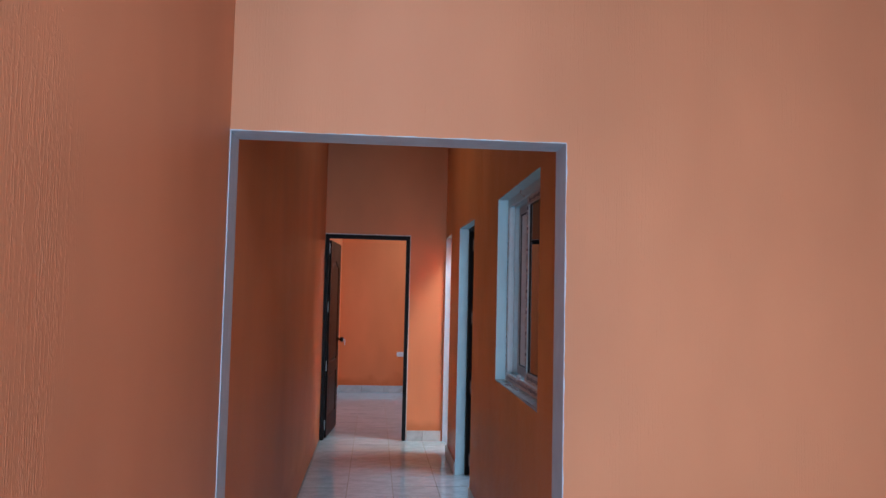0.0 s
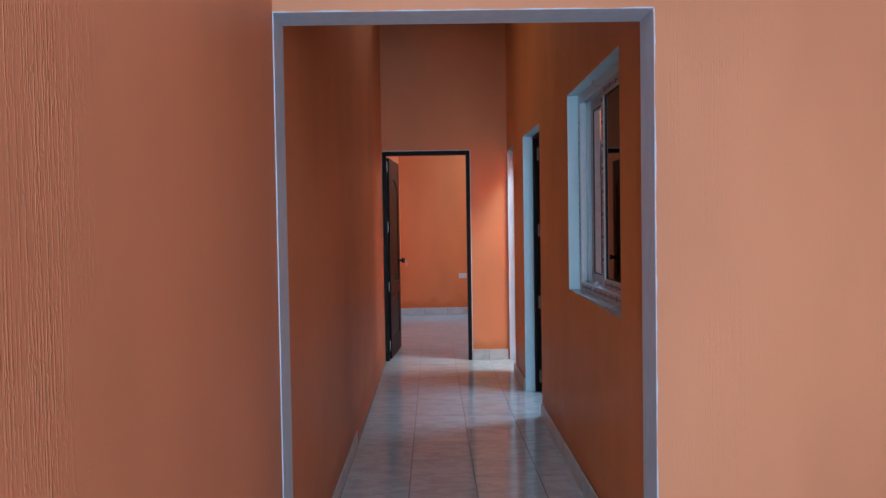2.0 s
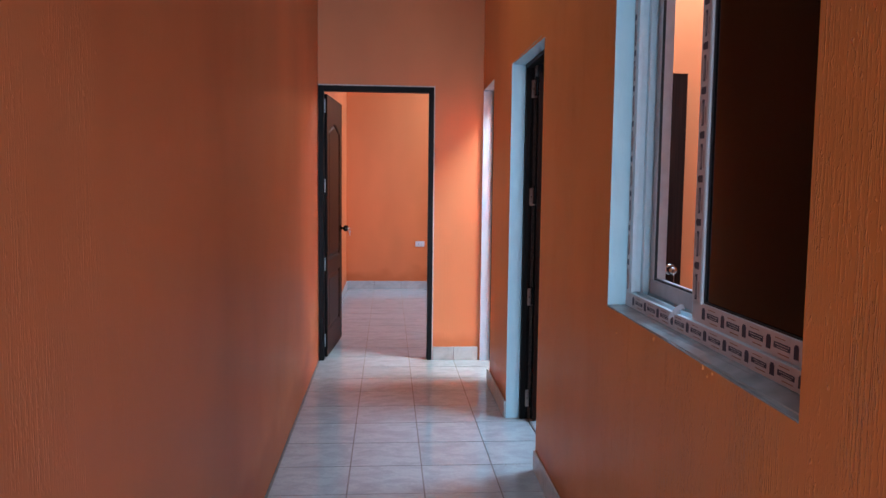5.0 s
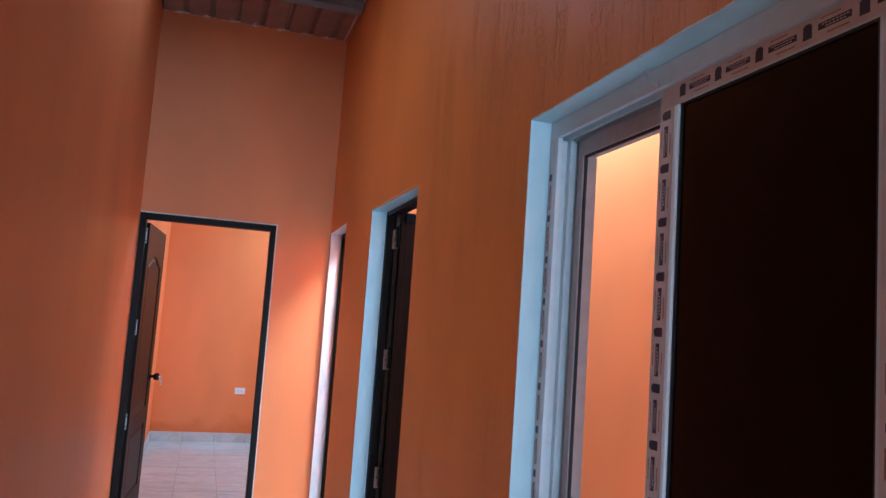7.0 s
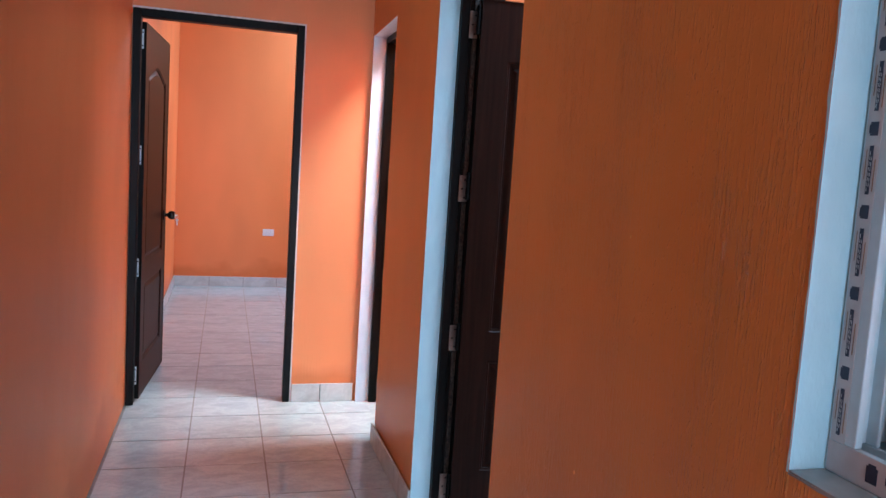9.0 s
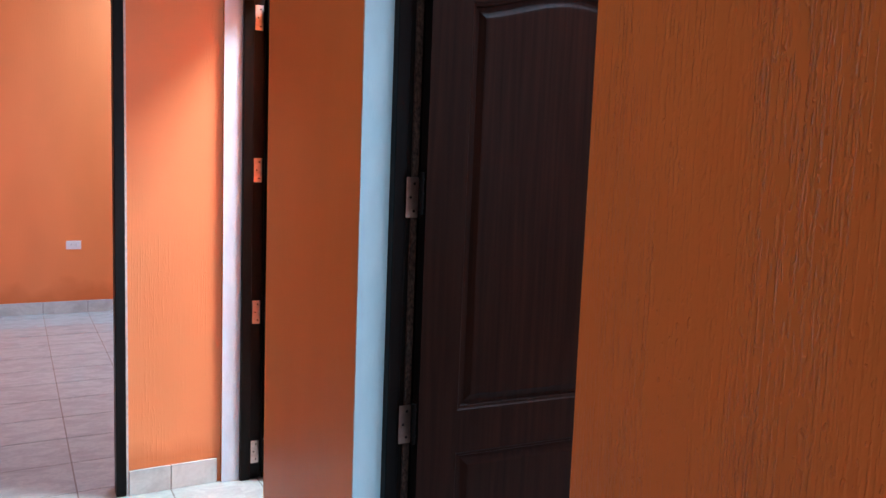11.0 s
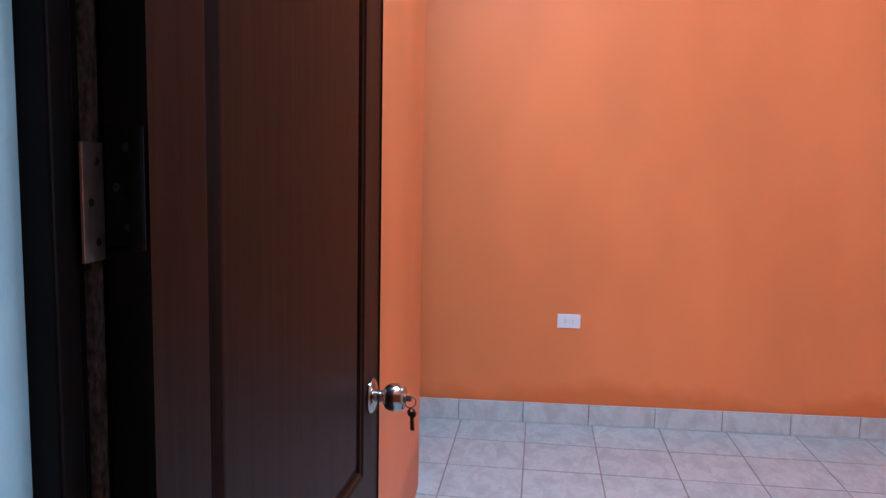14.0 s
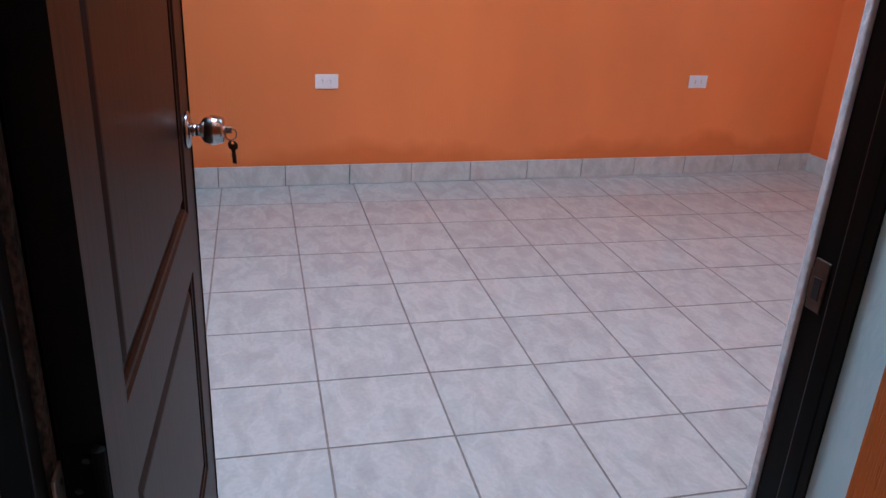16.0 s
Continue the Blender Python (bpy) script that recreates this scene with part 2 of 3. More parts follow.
def make_milky():
    m, n, l, b = material("milky_translucent_sheet")
    t = node(n, "ShaderNodeTexNoise", Scale=9.0, Detail=3.0)
    d = n.new("ShaderNodeBsdfTranslucent")
    l.new(ramp(n, l, t.outputs["Fac"], [(0.3, (0.30, 0.33, 0.35)), (0.7, (0.42, 0.45, 0.47))]), d.inputs["Color"])
    l.new(d.outputs[0], n["Material Output"].inputs["Surface"])
    return m


sheet_clear = make_milky()


# ---- mesh helpers ----
def mesh_object(name, bm, mats, parent=None, label="", smooth=False):
    me = bpy.data.meshes.new(name)
    bmesh.ops.recalc_face_normals(bm, faces=bm.faces[:])
    bm.to_mesh(me)
    bm.free()
    for mt in mats if isinstance(mats, (list, tuple)) else [mats]:
        me.materials.append(mt)
    if smooth:
        for p in me.polygons:
            p.use_smooth = True
    ob = new(name, me)
    if parent is not None:
        ob.parent = parent
    if label:
        tagged(ob, label)
    return ob


def part(name, bm, mats, parent, label="", smooth=False):
    return mesh_object(name, bm, mats, parent, label, smooth)


def box(bm, x0, x1, y0, y1, z0, z1, bevel=0.0, mi=0):
    r = bmesh.ops.create_cube(bm, size=1.0)
    vs = r["verts"]
    for v in vs:
        v.co = Vector(((x0 + x1) / 2 + v.co.x * (x1 - x0), (y0 + y1) / 2 + v.co.y * (y1 - y0), (z0 + z1) / 2 + v.co.z * (z1 - z0)))
    fs = list({f for v in vs for f in v.link_faces})
    for f in fs:
        f.material_index = mi
    if bevel:
        es = list({e for v in vs for e in v.link_edges})
        bmesh.ops.bevel(bm, geom=es, offset=bevel, segments=2, affect="EDGES", profile=0.5)
    return bm


def boxed(x0, x1, y0, y1, z0, z1, bevel=0.0):
    return box(bmesh.new(), x0, x1, y0, y1, z0, z1, bevel)


def wall(name, axis, c0, c1, a0, a1, z0, z1, openings=(), mats=(), label=""):
    """A wall along x or y, c0 to c1 thick, with openings (b0, b1, zlow, zhigh) through it; the reveals take the second material."""
    bm = bmesh.new()
    A = sorted({a0, a1, *[v for o in openings for v in o[:2]]})
    Z = sorted({z0, z1, *[v for o in openings for v in o[2:4]]})

    def void(i, j):
        if not (0 <= i < len(A) - 1 and 0 <= j < len(Z) - 1):
            return 2
        a, z = (A[i] + A[i + 1]) / 2, (Z[j] + Z[j + 1]) / 2
        for o in openings:
            if o[0] < a < o[1] and o[2] < z < o[3]:
                return 3 if len(o) > 4 else 1
        return 0

    def co(a, c, z):
        return (a, c, z) if axis == "x" else (c, a, z)

    def quad(pts, mi):
        f = bm.faces.new([bm.verts.new(co(*p)) for p in pts])
        f.material_index = mi

    for i in range(len(A) - 1):
        for j in range(len(Z) - 1):
            if void(i, j):
                continue
            al, ah, zl, zh = A[i], A[i + 1], Z[j], Z[j + 1]
            for c in (c0, c1):
                quad([(al, c, zl), (ah, c, zl), (ah, c, zh), (al, c, zh)], 0)
            for di, dj, pts in ((-1, 0, [(al, c0, zl), (al, c1, zl), (al, c1, zh), (al, c0, zh)]), (1, 0, [(ah, c0, zl), (ah, c1, zl), (ah, c1, zh), (ah, c0, zh)]),
                                (0, -1, [(al, c0, zl), (ah, c0, zl), (ah, c1, zl), (al, c1, zl)]), (0, 1, [(al, c0, zh), (ah, c0, zh), (ah, c1, zh), (al, c1, zh)])):
                v = void(i + di, j + dj)
                if v:
                    quad(pts, {1: 1, 2: 0, 3: 2}[v])
    bmesh.ops.remove_doubles(bm, verts=bm.verts[:], dist=1e-5)
    return tagged(mesh_object(name, bm, list(mats) or [paint_orange, paint_pale, paint_white]), label or "orange painted plaster wall with brushed vertical texture", "wall", kind="structure")


# ---- plan ----
W = 1.232           # passage width, its long wall at x = 0
YE = 5.222          # end wall of the passage
LAYER = 1.31        # depth of the painted reveals
WR = 1.41           # the other side of the passage's wall
XR, YS = 4.668, -0.006   # far and near walls of the side room
STUB_X, STUB_Y = 3.80, 3.70
D1, D2 = (2.884, 3.727), (4.545, 5.197)
WIN = (0.575, 1.736, 0.992, 2.050)
DH = 2.056

# the long wall is split where its light-toned paint copies change
wall("wall_hall_west", "y", -0.15, 0.0, -5.2, 0.08, 0, ROOF, mats=[paint_hall_lit_brushed])
wall("wall_west", "y", -0.15, 0.0, 0.08, YE + 0.07, 0, ROOF, mats=[paint_passage_dim])
wall("wall_west_end_room", "y", -0.15, 0.0, YE + 0.07, 9.37, 0, ROOF)
wall("wall_hall_north", "x", 0.0, 0.16, 0.0, 2.6, 0, ROOF, [(0.0, 1.212, -0.5, 2.037, "white")], mats=[paint_hall_lit, paint_pale, paint_white], label="orange plaster wall toned for the hall's light, with a bluish white lined opening")
wall("wall_hall_east", "y", 2.6, 2.75, -5.2, 0.16, 0, ROOF, mats=[paint_hall_lit])
wall("wall_hall_south", "x", -5.35, -5.2, -0.15, 2.75, 0, ROOF, [(0.15, 1.15, -0.5, 2.2)], mats=[paint_hall_lit, paint_hall_lit])
wall("wall_passage_east", "y", W, LAYER, 0.16, YE, 0, ROOF, [WIN, (*D1, -0.5, DH), (*D2, -0.5, DH + 0.026, "white")], mats=[paint_brushed, paint_pale, paint_white], label="orange plaster wall with pale blue window and door reveals")
wall("wall_passage_east_inner", "y", LAYER, WR, 0.16, YE, 0, ROOF, [WIN, (2.83, 3.78, -0.5, 2.10), (4.50, 5.212, -0.5, 2.10)], label="inner leaf of the orange plaster wall")
wall("wall_end", "x", YE, YE + 0.15, 0.0, 4.82, 0, ROOF, [(0.002, 0.884, -0.5, 2.108)], mats=[paint_end_lit, paint_pale], label="orange plaster end wall round a doorway")
wall("wall_stub", "x", STUB_Y, STUB_Y + 0.15, WR, STUB_X, 0, ROOF, label="short orange plaster partition wall")
wall("wall_bath_east", "y", STUB_X - 0.15, STUB_X, STUB_Y + 0.15, YE, 0, ROOF)
wall("wall_room_east", "y", XR, XR + 0.15, YS - 0.15, YE, 0, ROOF, label="orange plaster wall with damp stains above the skirting")
wall("wall_room_south", "x", YS - 0.15, YS, 2.75, XR, 0, ROOF, [(2.8, 3.7, 0.9, 2.3)])
wall("wall_end_room_north", "x", 9.222, 9.372, 0.0, 4.2, 0, ROOF, label="orange plaster back wall with damp stains above the skirting")
wall("wall_end_room_east", "y", 4.2, 4.35, YE + 0.15, 9.372, 0, ROOF)
# the passage's wall runs out of true beyond the first doorway
for ob_name in ("wall_passage_east", "wall_passage_east_inner"):
    for v in bpy.data.objects[ob_name].data.vertices:
        v.co.x += max(0.0, v.co.y - 3.79) * 0.014
        if WIN[0] - 0.01 < v.co.y < WIN[1] + 0.01:
            v.co.x += 0.009
            if abs(v.co.z - WIN[2]) < 0.001 and v.co.y < 1.0 and v.co.x < 1.3:
                v.co.z -= 0.018
        if ob_name == "wall_passage_east" and abs(v.co.y - D1[0]) < 0.001:
            v.co.y += 0.020
            if v.co.x < 1.25:
                v.co.x += 0.018
# painted lining of the opening on the long wall
tagged(mesh_object("trim_opening", boxed(0.0, 0.003, 0.001, 0.159, 0, 2.036), paint_white), "pale blue painted edge of the wall opening", "trim", kind="structure")


def roof():
    """Ribbed roof sheet seen from below, with openings for the daylight and one added for the passage fill."""
    bm = bmesh.new()
    pitch = 0.165
    prof = []
    x = -0.15
    while x < 4.85:
        prof += [(x, 0.0), (x + 0.118, 0.0), (x + 0.130, 0.028), (x + 0.152, 0.028)]
        x += pitch
    holes = [SKY_ROOM, SKY_ROOM_SOUTH, SKY_BATH, SKY_END, SKY_HALL, FILL_PASSAGE]
    ys = sorted({-5.35, 9.372, *[v for h in holes for v in h[2:]]})
    for i in range(len(prof) - 1):
        (xa, za), (xb, zb) = prof[i], prof[i + 1]
        for j in range(len(ys) - 1):
            xm, ym = (xa + xb) / 2, (ys[j] + ys[j + 1]) / 2
            if any(h[0] < xm < h[1] and h[2] < ym < h[3] for h in holes):
                continue
            lo = [(xa, ys[j], ROOF + za), (xb, ys[j], ROOF + zb), (xb, ys[j + 1], ROOF + zb), (xa, ys[j + 1], ROOF + za)]
            bm.faces.new([bm.verts.new(p) for p in lo])
    bmesh.ops.remove_doubles(bm, verts=bm.verts[:], dist=1e-5)
    bmesh.ops.solidify(bm, geom=bm.faces[:], thickness=0.004)
    return tagged(mesh_object("ceiling", bm, sheet_brown), "red-brown ribbed metal roof sheet seen from below", "ceiling", kind="structure")


roof()


def beam(y):
    bm = bmesh.new()
    # a lipped channel: web, two flanges
    box(bm, 0.004, W - 0.004, y, y + 0.10, ROOF - 0.052, ROOF - 0.049)
    box(bm, 0.004, W - 0.004, y, y + 0.003, ROOF - 0.049, ROOF - 0.002)
    box(bm, 0.004, W - 0.004, y + 0.097, y + 0.10, ROOF - 0.049, ROOF - 0.002)
    return tagged(mesh_object("roof_beam", bm, beam_blue), "grey-blue steel channel beam under the roof sheet", "beam")


beam(4.50)


def skylight_sheet(area):
    """A translucent roof sheet that lies over an opening between the metal sheets."""
    x0, x1, y0, y1 = area
    bm = bmesh.new()
    n = 24
    rows = []
    for k in range(n + 1):
        x = x0 - 0.06 + (x1 - x0 + 0.12) * k / n
        z = ROOF + 0.062 + 0.010 * math.cos(2 * math.pi * (x - x0) / 0.165)
        rows.append([bm.verts.new((x, y, z)) for y in (y0 - 0.06, y1 + 0.06)])
    for a, b in zip(rows, rows[1:]):
        bm.faces.new((a[0], b[0], b[1], a[1]))
    bmesh.ops.solidify(bm, geom=bm.faces[:], thickness=0.003)
    return tagged(mesh_object("skylight_sheet", bm, sheet_clear, smooth=True), "milky translucent corrugated roof sheet over the opening", "roof sheet", kind="structure")


# the last sheet only covers the opening added for the passage fill
for area in (SKY_ROOM, SKY_ROOM_SOUTH, SKY_BATH, SKY_END, SKY_HALL, FILL_PASSAGE):
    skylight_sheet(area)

ground = bmesh.new()
bmesh.ops.create_grid(ground, x_segments=1, y_segments=1, size=400)
for v in ground.verts:
    v.co.z = -0.12
tagged(mesh_object("ground", ground, earth), "bare packed earth round the house", "ground", kind="structure")
tagged(mesh_object("foundation", boxed(-0.2, 4.87, -5.4, 9.42, -0.3, -0.012), concrete), "raw concrete slab under the house", "slab", kind="structure")

# ---- floors and skirting ----
def tile_mesh(cache, sx, sy, sz, mat, name):
    key = (round(sx, 3), round(sy, 3), round(sz, 3), name)
    if key not in cache:
        bm = boxed(-sx / 2, sx / 2, -sy / 2, sy / 2, 0, sz)
        if name != "tile":
            top = [e for e in bm.edges if all(abs(v.co.z - sz) < 1e-6 for v in e.verts)]
            bmesh.ops.bevel(bm, geom=top, offset=0.0014, segments=1, affect="EDGES")
        me = bpy.data.meshes.new(name)
        bm.to_mesh(me)
        bm.free()
        me.materials.append(mat)
        cache[key] = me
    return cache[key]


CACHE = {}
JOINT = 0.0062


def floor(name, x0, x1, y0, y1, ax, ay, px, py, pieces, label, turn=0.0):
    base = tagged(mesh_object(name, boxed(x0, x1, y0, y1, -0.012, -0.0022), grout), label, "floor", kind="structure")
    rest = bmesh.new()
    for i in range(math.floor((x0 - ax) / px), math.ceil((x1 - ax) / px)):
        for j in range(math.floor((y0 - ay) / py), math.ceil((y1 - ay) / py)):
            xa, xb = max(x0, ax + i * px + JOINT / 2), min(x1, ax + (i + 1) * px - JOINT / 2)
            ya, yb = max(y0, ay + j * py + JOINT / 2), min(y1, ay + (j + 1) * py - JOINT / 2)
            if xb - xa < 0.012 or yb - ya < 0.012:
                continue
            lift = 0.0006 * noise.noise((i * 3.1, j * 2.7, 0.5))
            if pieces:
                t = new("tile", tile_mesh(CACHE, xb - xa, yb - ya, 0.0085, tile_floor, "tile"))
                t.parent = base
                t.matrix_basis = pose(ax, ay, 0, 0, 0, turn) @ pose((xa + xb) / 2 - ax, (ya + yb) / 2 - ay, -0.0092 + lift)
            else:
                box(rest, xa, xb, ya, yb, -0.009, -0.0006)
    if len(rest.verts):
        tagged(part("tile_field", rest, tile_floor, base), kind="stuff")
    else:
        rest.free()
    return base


TILES = "glossy cream marbled floor tiles with grey joints"
# ---- doors ----
def outline(x0, x1, z0, z1, arch, steps=20):
    pts = [(x0, z0), (x1, z0)]
    for k in range(steps + 1):
        u = k / steps
        x = x1 + (x0 - x1) * u
        pts.append((x, z1 + arch * (0.5 - 0.5 * math.cos(2 * math.pi * u)) ** 0.8 if arch else z1))
    return [pts[0], pts[1]] + (pts[2:] if arch else [(x1, z1), (x0, z1)])


def inset(pts, d):
    out = []
    for k, p in enumerate(pts):
        a, b = Vector(pts[k - 1]), Vector(pts[(k + 1) % len(pts)])
        p = Vector(p)
        e1, e2 = (p - a).normalized(), (b - p).normalized()
        n1, n2 = Vector((-e1.y, e1.x)), Vector((-e2.y, e2.x))
        m = (n1 + n2)
        m = m / max(0.35, m.dot(n1)) if m.length > 1e-6 else n1
        out.append(tuple(p + m * d))
    return out


def door_leaf(w, h, panels, thick=0.04):
    """The stiles and rails as one mesh round the panel openings, both faces."""
    bm = bmesh.new()
    rect = [(0, 0), (w, 0), (w, h), (0, h)]
    for y in (0.0, thick):
        edges = []
        for loop in [rect] + panels:
            vs = [bm.verts.new((x, y, z)) for x, z in loop]
            edges += [bm.edges.new((vs[k], vs[(k + 1) % len(vs)])) for k in range(len(vs))]
        bmesh.ops.triangle_fill(bm, use_beauty=True, edges=edges)
    # outer edges
    for k in range(4):
        (xa, za), (xb, zb) = rect[k], rect[(k + 1) % 4]
        f = bm.faces.new([bm.verts.new(p) for p in ((xa, 0, za), (xb, 0, zb), (xb, thick, zb), (xa, thick, za))])
        f.material_index = 1 if k == 3 else 0
    bmesh.ops.remove_doubles(bm, verts=bm.verts[:], dist=1e-5)
    rim = [e for e in bm.edges if abs(e.calc_length()) > 0.3 and all((min(abs(v.co.x), abs(v.co.x - w)) < 1e-4) or (min(abs(v.co.z), abs(v.co.z - h)) < 1e-4) for v in e.verts)
           and len(e.link_faces) == 2 and abs(e.link_faces[0].normal.dot(e.link_faces[1].normal)) < 0.3]
    bmesh.ops.bevel(bm, geom=rim, offset=0.0025, segments=2, affect="EDGES")
    return bm


def door_panel(loop, thick=0.04):
    """A raised panel with its moulding on both faces."""
    bm = bmesh.new()
    for face, s in ((0.0, 1), (thick, -1)):
        prev = None
        for off, dep in ((0.0, 0.0), (0.004, 0.0035), (0.010, 0.0045), (0.013, 0.0105), (0.021, 0.0105), (0.038, 0.0035), (0.042, 0.003)):
            ring = [bm.verts.new((x, face + s * dep, z)) for x, z in inset(loop, off)]
            if prev:
                for k in range(len(ring)):
                    bm.faces.new((prev[k], prev[(k + 1) % len(ring)], ring[(k + 1) % len(ring)], ring[k]))
            prev = ring
        edges = [bm.edges.get((prev[k], prev[(k + 1) % len(prev)])) for k in range(len(prev))]
        bmesh.ops.triangle_fill(bm, use_beauty=True, edges=edges)
    return bm


def lathe(bm, profile, m, seg=24):
    rings = []
    for r, d in profile:
        rings.append([bm.verts.new(m @ Vector((r * math.cos(2 * math.pi * k / seg), r * math.sin(2 * math.pi * k / seg), d))) for k in range(seg)])
    for a, b in zip(rings, rings[1:]):
        for k in range(seg):
            bm.faces.new((a[k], a[(k + 1) % seg], b[(k + 1) % seg], b[k]))
    bm.faces.new(rings[0])
    bm.faces.new(rings[-1])
    return bm


def ring(bm, m, R, r, seg=20, sides=8):
    rows = []
    for i in range(seg):
        a = 2 * math.pi * i / seg
        rows.append([bm.verts.new(m @ Vector(((R + r * math.cos(2 * math.pi * j / sides)) * math.cos(a), (R + r * math.cos(2 * math.pi * j / sides)) * math.sin(a), r * math.sin(2 * math.pi * j / sides)))) for j in range(sides)])
    for i in range(seg):
        for j in range(sides):
            bm.faces.new((rows[i][j], rows[(i + 1) % seg][j], rows[(i + 1) % seg][(j + 1) % sides], rows[i][(j + 1) % sides]))
    return bm


def key_mesh():
    """A small key that hangs from a ring: six-sided bow with a hole, shaft, teeth; local z down from the ring."""
    bm = bmesh.new()
    hexa = [(-0.005, -0.003), (0.005, -0.003), (0.0105, -0.0085), (0.0095, -0.0165), (0.0035, -0.0205), (-0.0035, -0.0205), (-0.0095, -0.0165), (-0.0105, -0.0085)]
    hole = [(0.0034 * math.cos(k * math.pi / 6), -0.0068 + 0.0030 * math.sin(k * math.pi / 6)) for k in range(12)]
    for y in (-0.0011, 0.0011):
        edges = []
        for loop in (hexa, hole):
            vs = [bm.verts.new((x, y, z)) for x, z in loop]
            edges += [bm.edges.new((vs[k], vs[(k + 1) % len(vs)])) for k in range(len(vs))]
        bmesh.ops.triangle_fill(bm, use_beauty=True, edges=edges)
    for loop in (hexa, hole):
        for k in range(len(loop)):
            (xa, za), (xb, zb) = loop[k], loop[(k + 1) % len(loop)]
            bm.faces.new([bm.verts.new(p) for p in ((xa, -0.0011, za), (xb, -0.0011, zb), (xb, 0.0011, zb), (xa, 0.0011, za))])
    bmesh.ops.remove_doubles(bm, verts=bm.verts[:], dist=1e-6)
    box(bm, -0.0038, 0.0038, -0.0011, 0.0011, -0.045, -0.020)
    for z in (-0.029, -0.034, -0.039, -0.043):
        box(bm, 0.003, 0.0052, -0.001, 0.001, z - 0.0014, z + 0.001)
    return bm


def door(name, w, h, m, knob_z, hinges, label, key=True, plate=None, knob=None, key_metal=None, lower=(0.19, 0.635), upper=(0.748, 1.775)):
    d = new(name)
    d.matrix_basis = m
    tagged(d, label, "door")
    sx = 0.110
    up = outline(sx, w - sx, upper[0], upper[1], 0.06)
    lo = outline(sx, w - sx, lower[0], lower[1], 0)
    part("leaf", door_leaf(w, h, [up, lo]), [wood_dark, frame_dark], d)
    part("panel", door_panel(up), wood_dark, d, "raised panel with an arched top")
    part("panel", door_panel(lo), wood_dark, d)
    for s, y in ((1, 0.0), (-1, 0.04)):
        turn = pose(w - 0.062, y, knob_z, 90 if s > 0 else -90)
        bm = bmesh.new()
        lathe(bm, [(0.030, 0.0), (0.0335, 0.002), (0.033, 0.005), (0.027, 0.0085), (0.014, 0.011)], turn, 32)
        part("knob_rose", bm, knob or knob_metal, d, "polished round steel rose", True)
        bm = bmesh.new()
        lathe(bm, [(0.0125, 0.010), (0.0105, 0.016), (0.0110, 0.024), (0.0165, 0.0275), (0.0225, 0.032), (0.0262, 0.040), (0.0268, 0.050), (0.0245, 0.060), (0.0225, 0.065), (0.0205, 0.0665), (0.010, 0.0668)], turn, 32)
        part("knob", bm, knob or knob_metal, d, "tulip-shaped metal knob", True)
        if key and s > 0:
            bm = bmesh.new()
            lathe(bm, [(0.0075, 0.066), (0.0075, 0.069)], turn, 16)
            box(bm, w - 0.064, w - 0.060, -0.080, -0.066, knob_z - 0.006, knob_z + 0.006, 0.001)
            ring(bm, pose(w - 0.062, -0.078, knob_z - 0.008, 0, 90, 25), 0.0105, 0.0012)
            k = part("key", bm, key_metal or brass, d, "key in the lock with a ring", True)
            km = part("hanging_key", key_mesh(), key_metal or brass, k, "second key hanging from the ring")
            km.matrix_basis = pose(w - 0.061, -0.080, knob_z - 0.017, 0, 4, 62)
    for z in hinges:
        bm = bmesh.new()
        lathe(bm, [(0.0065, -0.052), (0.0065, 0.052)], pose(-0.012, 0.002, z), 12)
        box(bm, -0.010, -0.0005, 0.0035, 0.0075, z - 0.05, z + 0.05, 0.0005)
        hg = part("hinge", bm, hinge_shaded, d, "steel butt hinge with its shade put into the colour")
        bm = bmesh.new()
        for dz in (-0.035, 0, 0.035):
            lathe(bm, [(0.0036, 0.0), (0.003, 0.0012)], pose(-0.006, 0.0035, z + dz, 90), 10)
        part("screw", bm, dark_metal, hg)
        hp = part("hinge_plate", boxed(-0.0032, 0.0006, 0.006, 0.036, z - 0.05, z + 0.05, 0.0006), plate or hinge_metal, d, "steel hinge plate on the edge")
        bm = bmesh.new()
        for dy, dz in ((0.016, -0.034), (0.026, 0.0), (0.016, 0.034)):
            lathe(bm, [(0.0038, 0.0), (0.0032, 0.0012)], pose(-0.0032, dy, z + dz, 0, -90), 10)
        part("screw", bm, dark_metal, hp)
    return d


HZ = (1.917, 1.306, 0.726, 0.127)


def hinge_plate(parent, x0, x1, y, z, face, metal=None):
    """The leaf of a hinge that is let into the jamb."""
    bm = boxed(x0, x1, min(y, y + face * 0.003), max(y, y + face * 0.003), z - 0.05, z + 0.05, 0.0008)
    hp = part("hinge_plate", bm, metal or hinge_metal, parent, "steel hinge plate with screws")
    bm = bmesh.new()
    for dz in (-0.034, 0.0, 0.034):
        lathe(bm, [(0.0038, 0.0), (0.0032, 0.0012)], pose((x0 + x1) / 2 + (0.005 if abs(dz) > 0.01 else -0.005), y + face * 0.003, z + dz, 90 if face < 0 else -90), 10)
    part("screw", bm, dark_metal, hp)


# side room: jambs, leaf
f1 = tagged(new("door_frame"), "black-brown wooden door frame set behind pale reveals", "door frame")
bm = box(bmesh.new(), LAYER + 0.001, 1.345, D1[1] - 0.026, 3.779, 0, 2.06, 0.003)
box(bm, 1.345, 1.405, D1[1] - 0.023, 3.779, 0, 2.06, 0.003)
box(bm, 1.405, 1.475, 3.693, 3.779, 0, 2.06, 0.002)
part("hinge_jamb", bm, frame_dark, f1)
part("jamb_edge", boxed(1.357, 1.3735, 3.6965, 3.7045, 0, 2.05), edge_rough, f1, "rough paint-specked edge of the jamb")
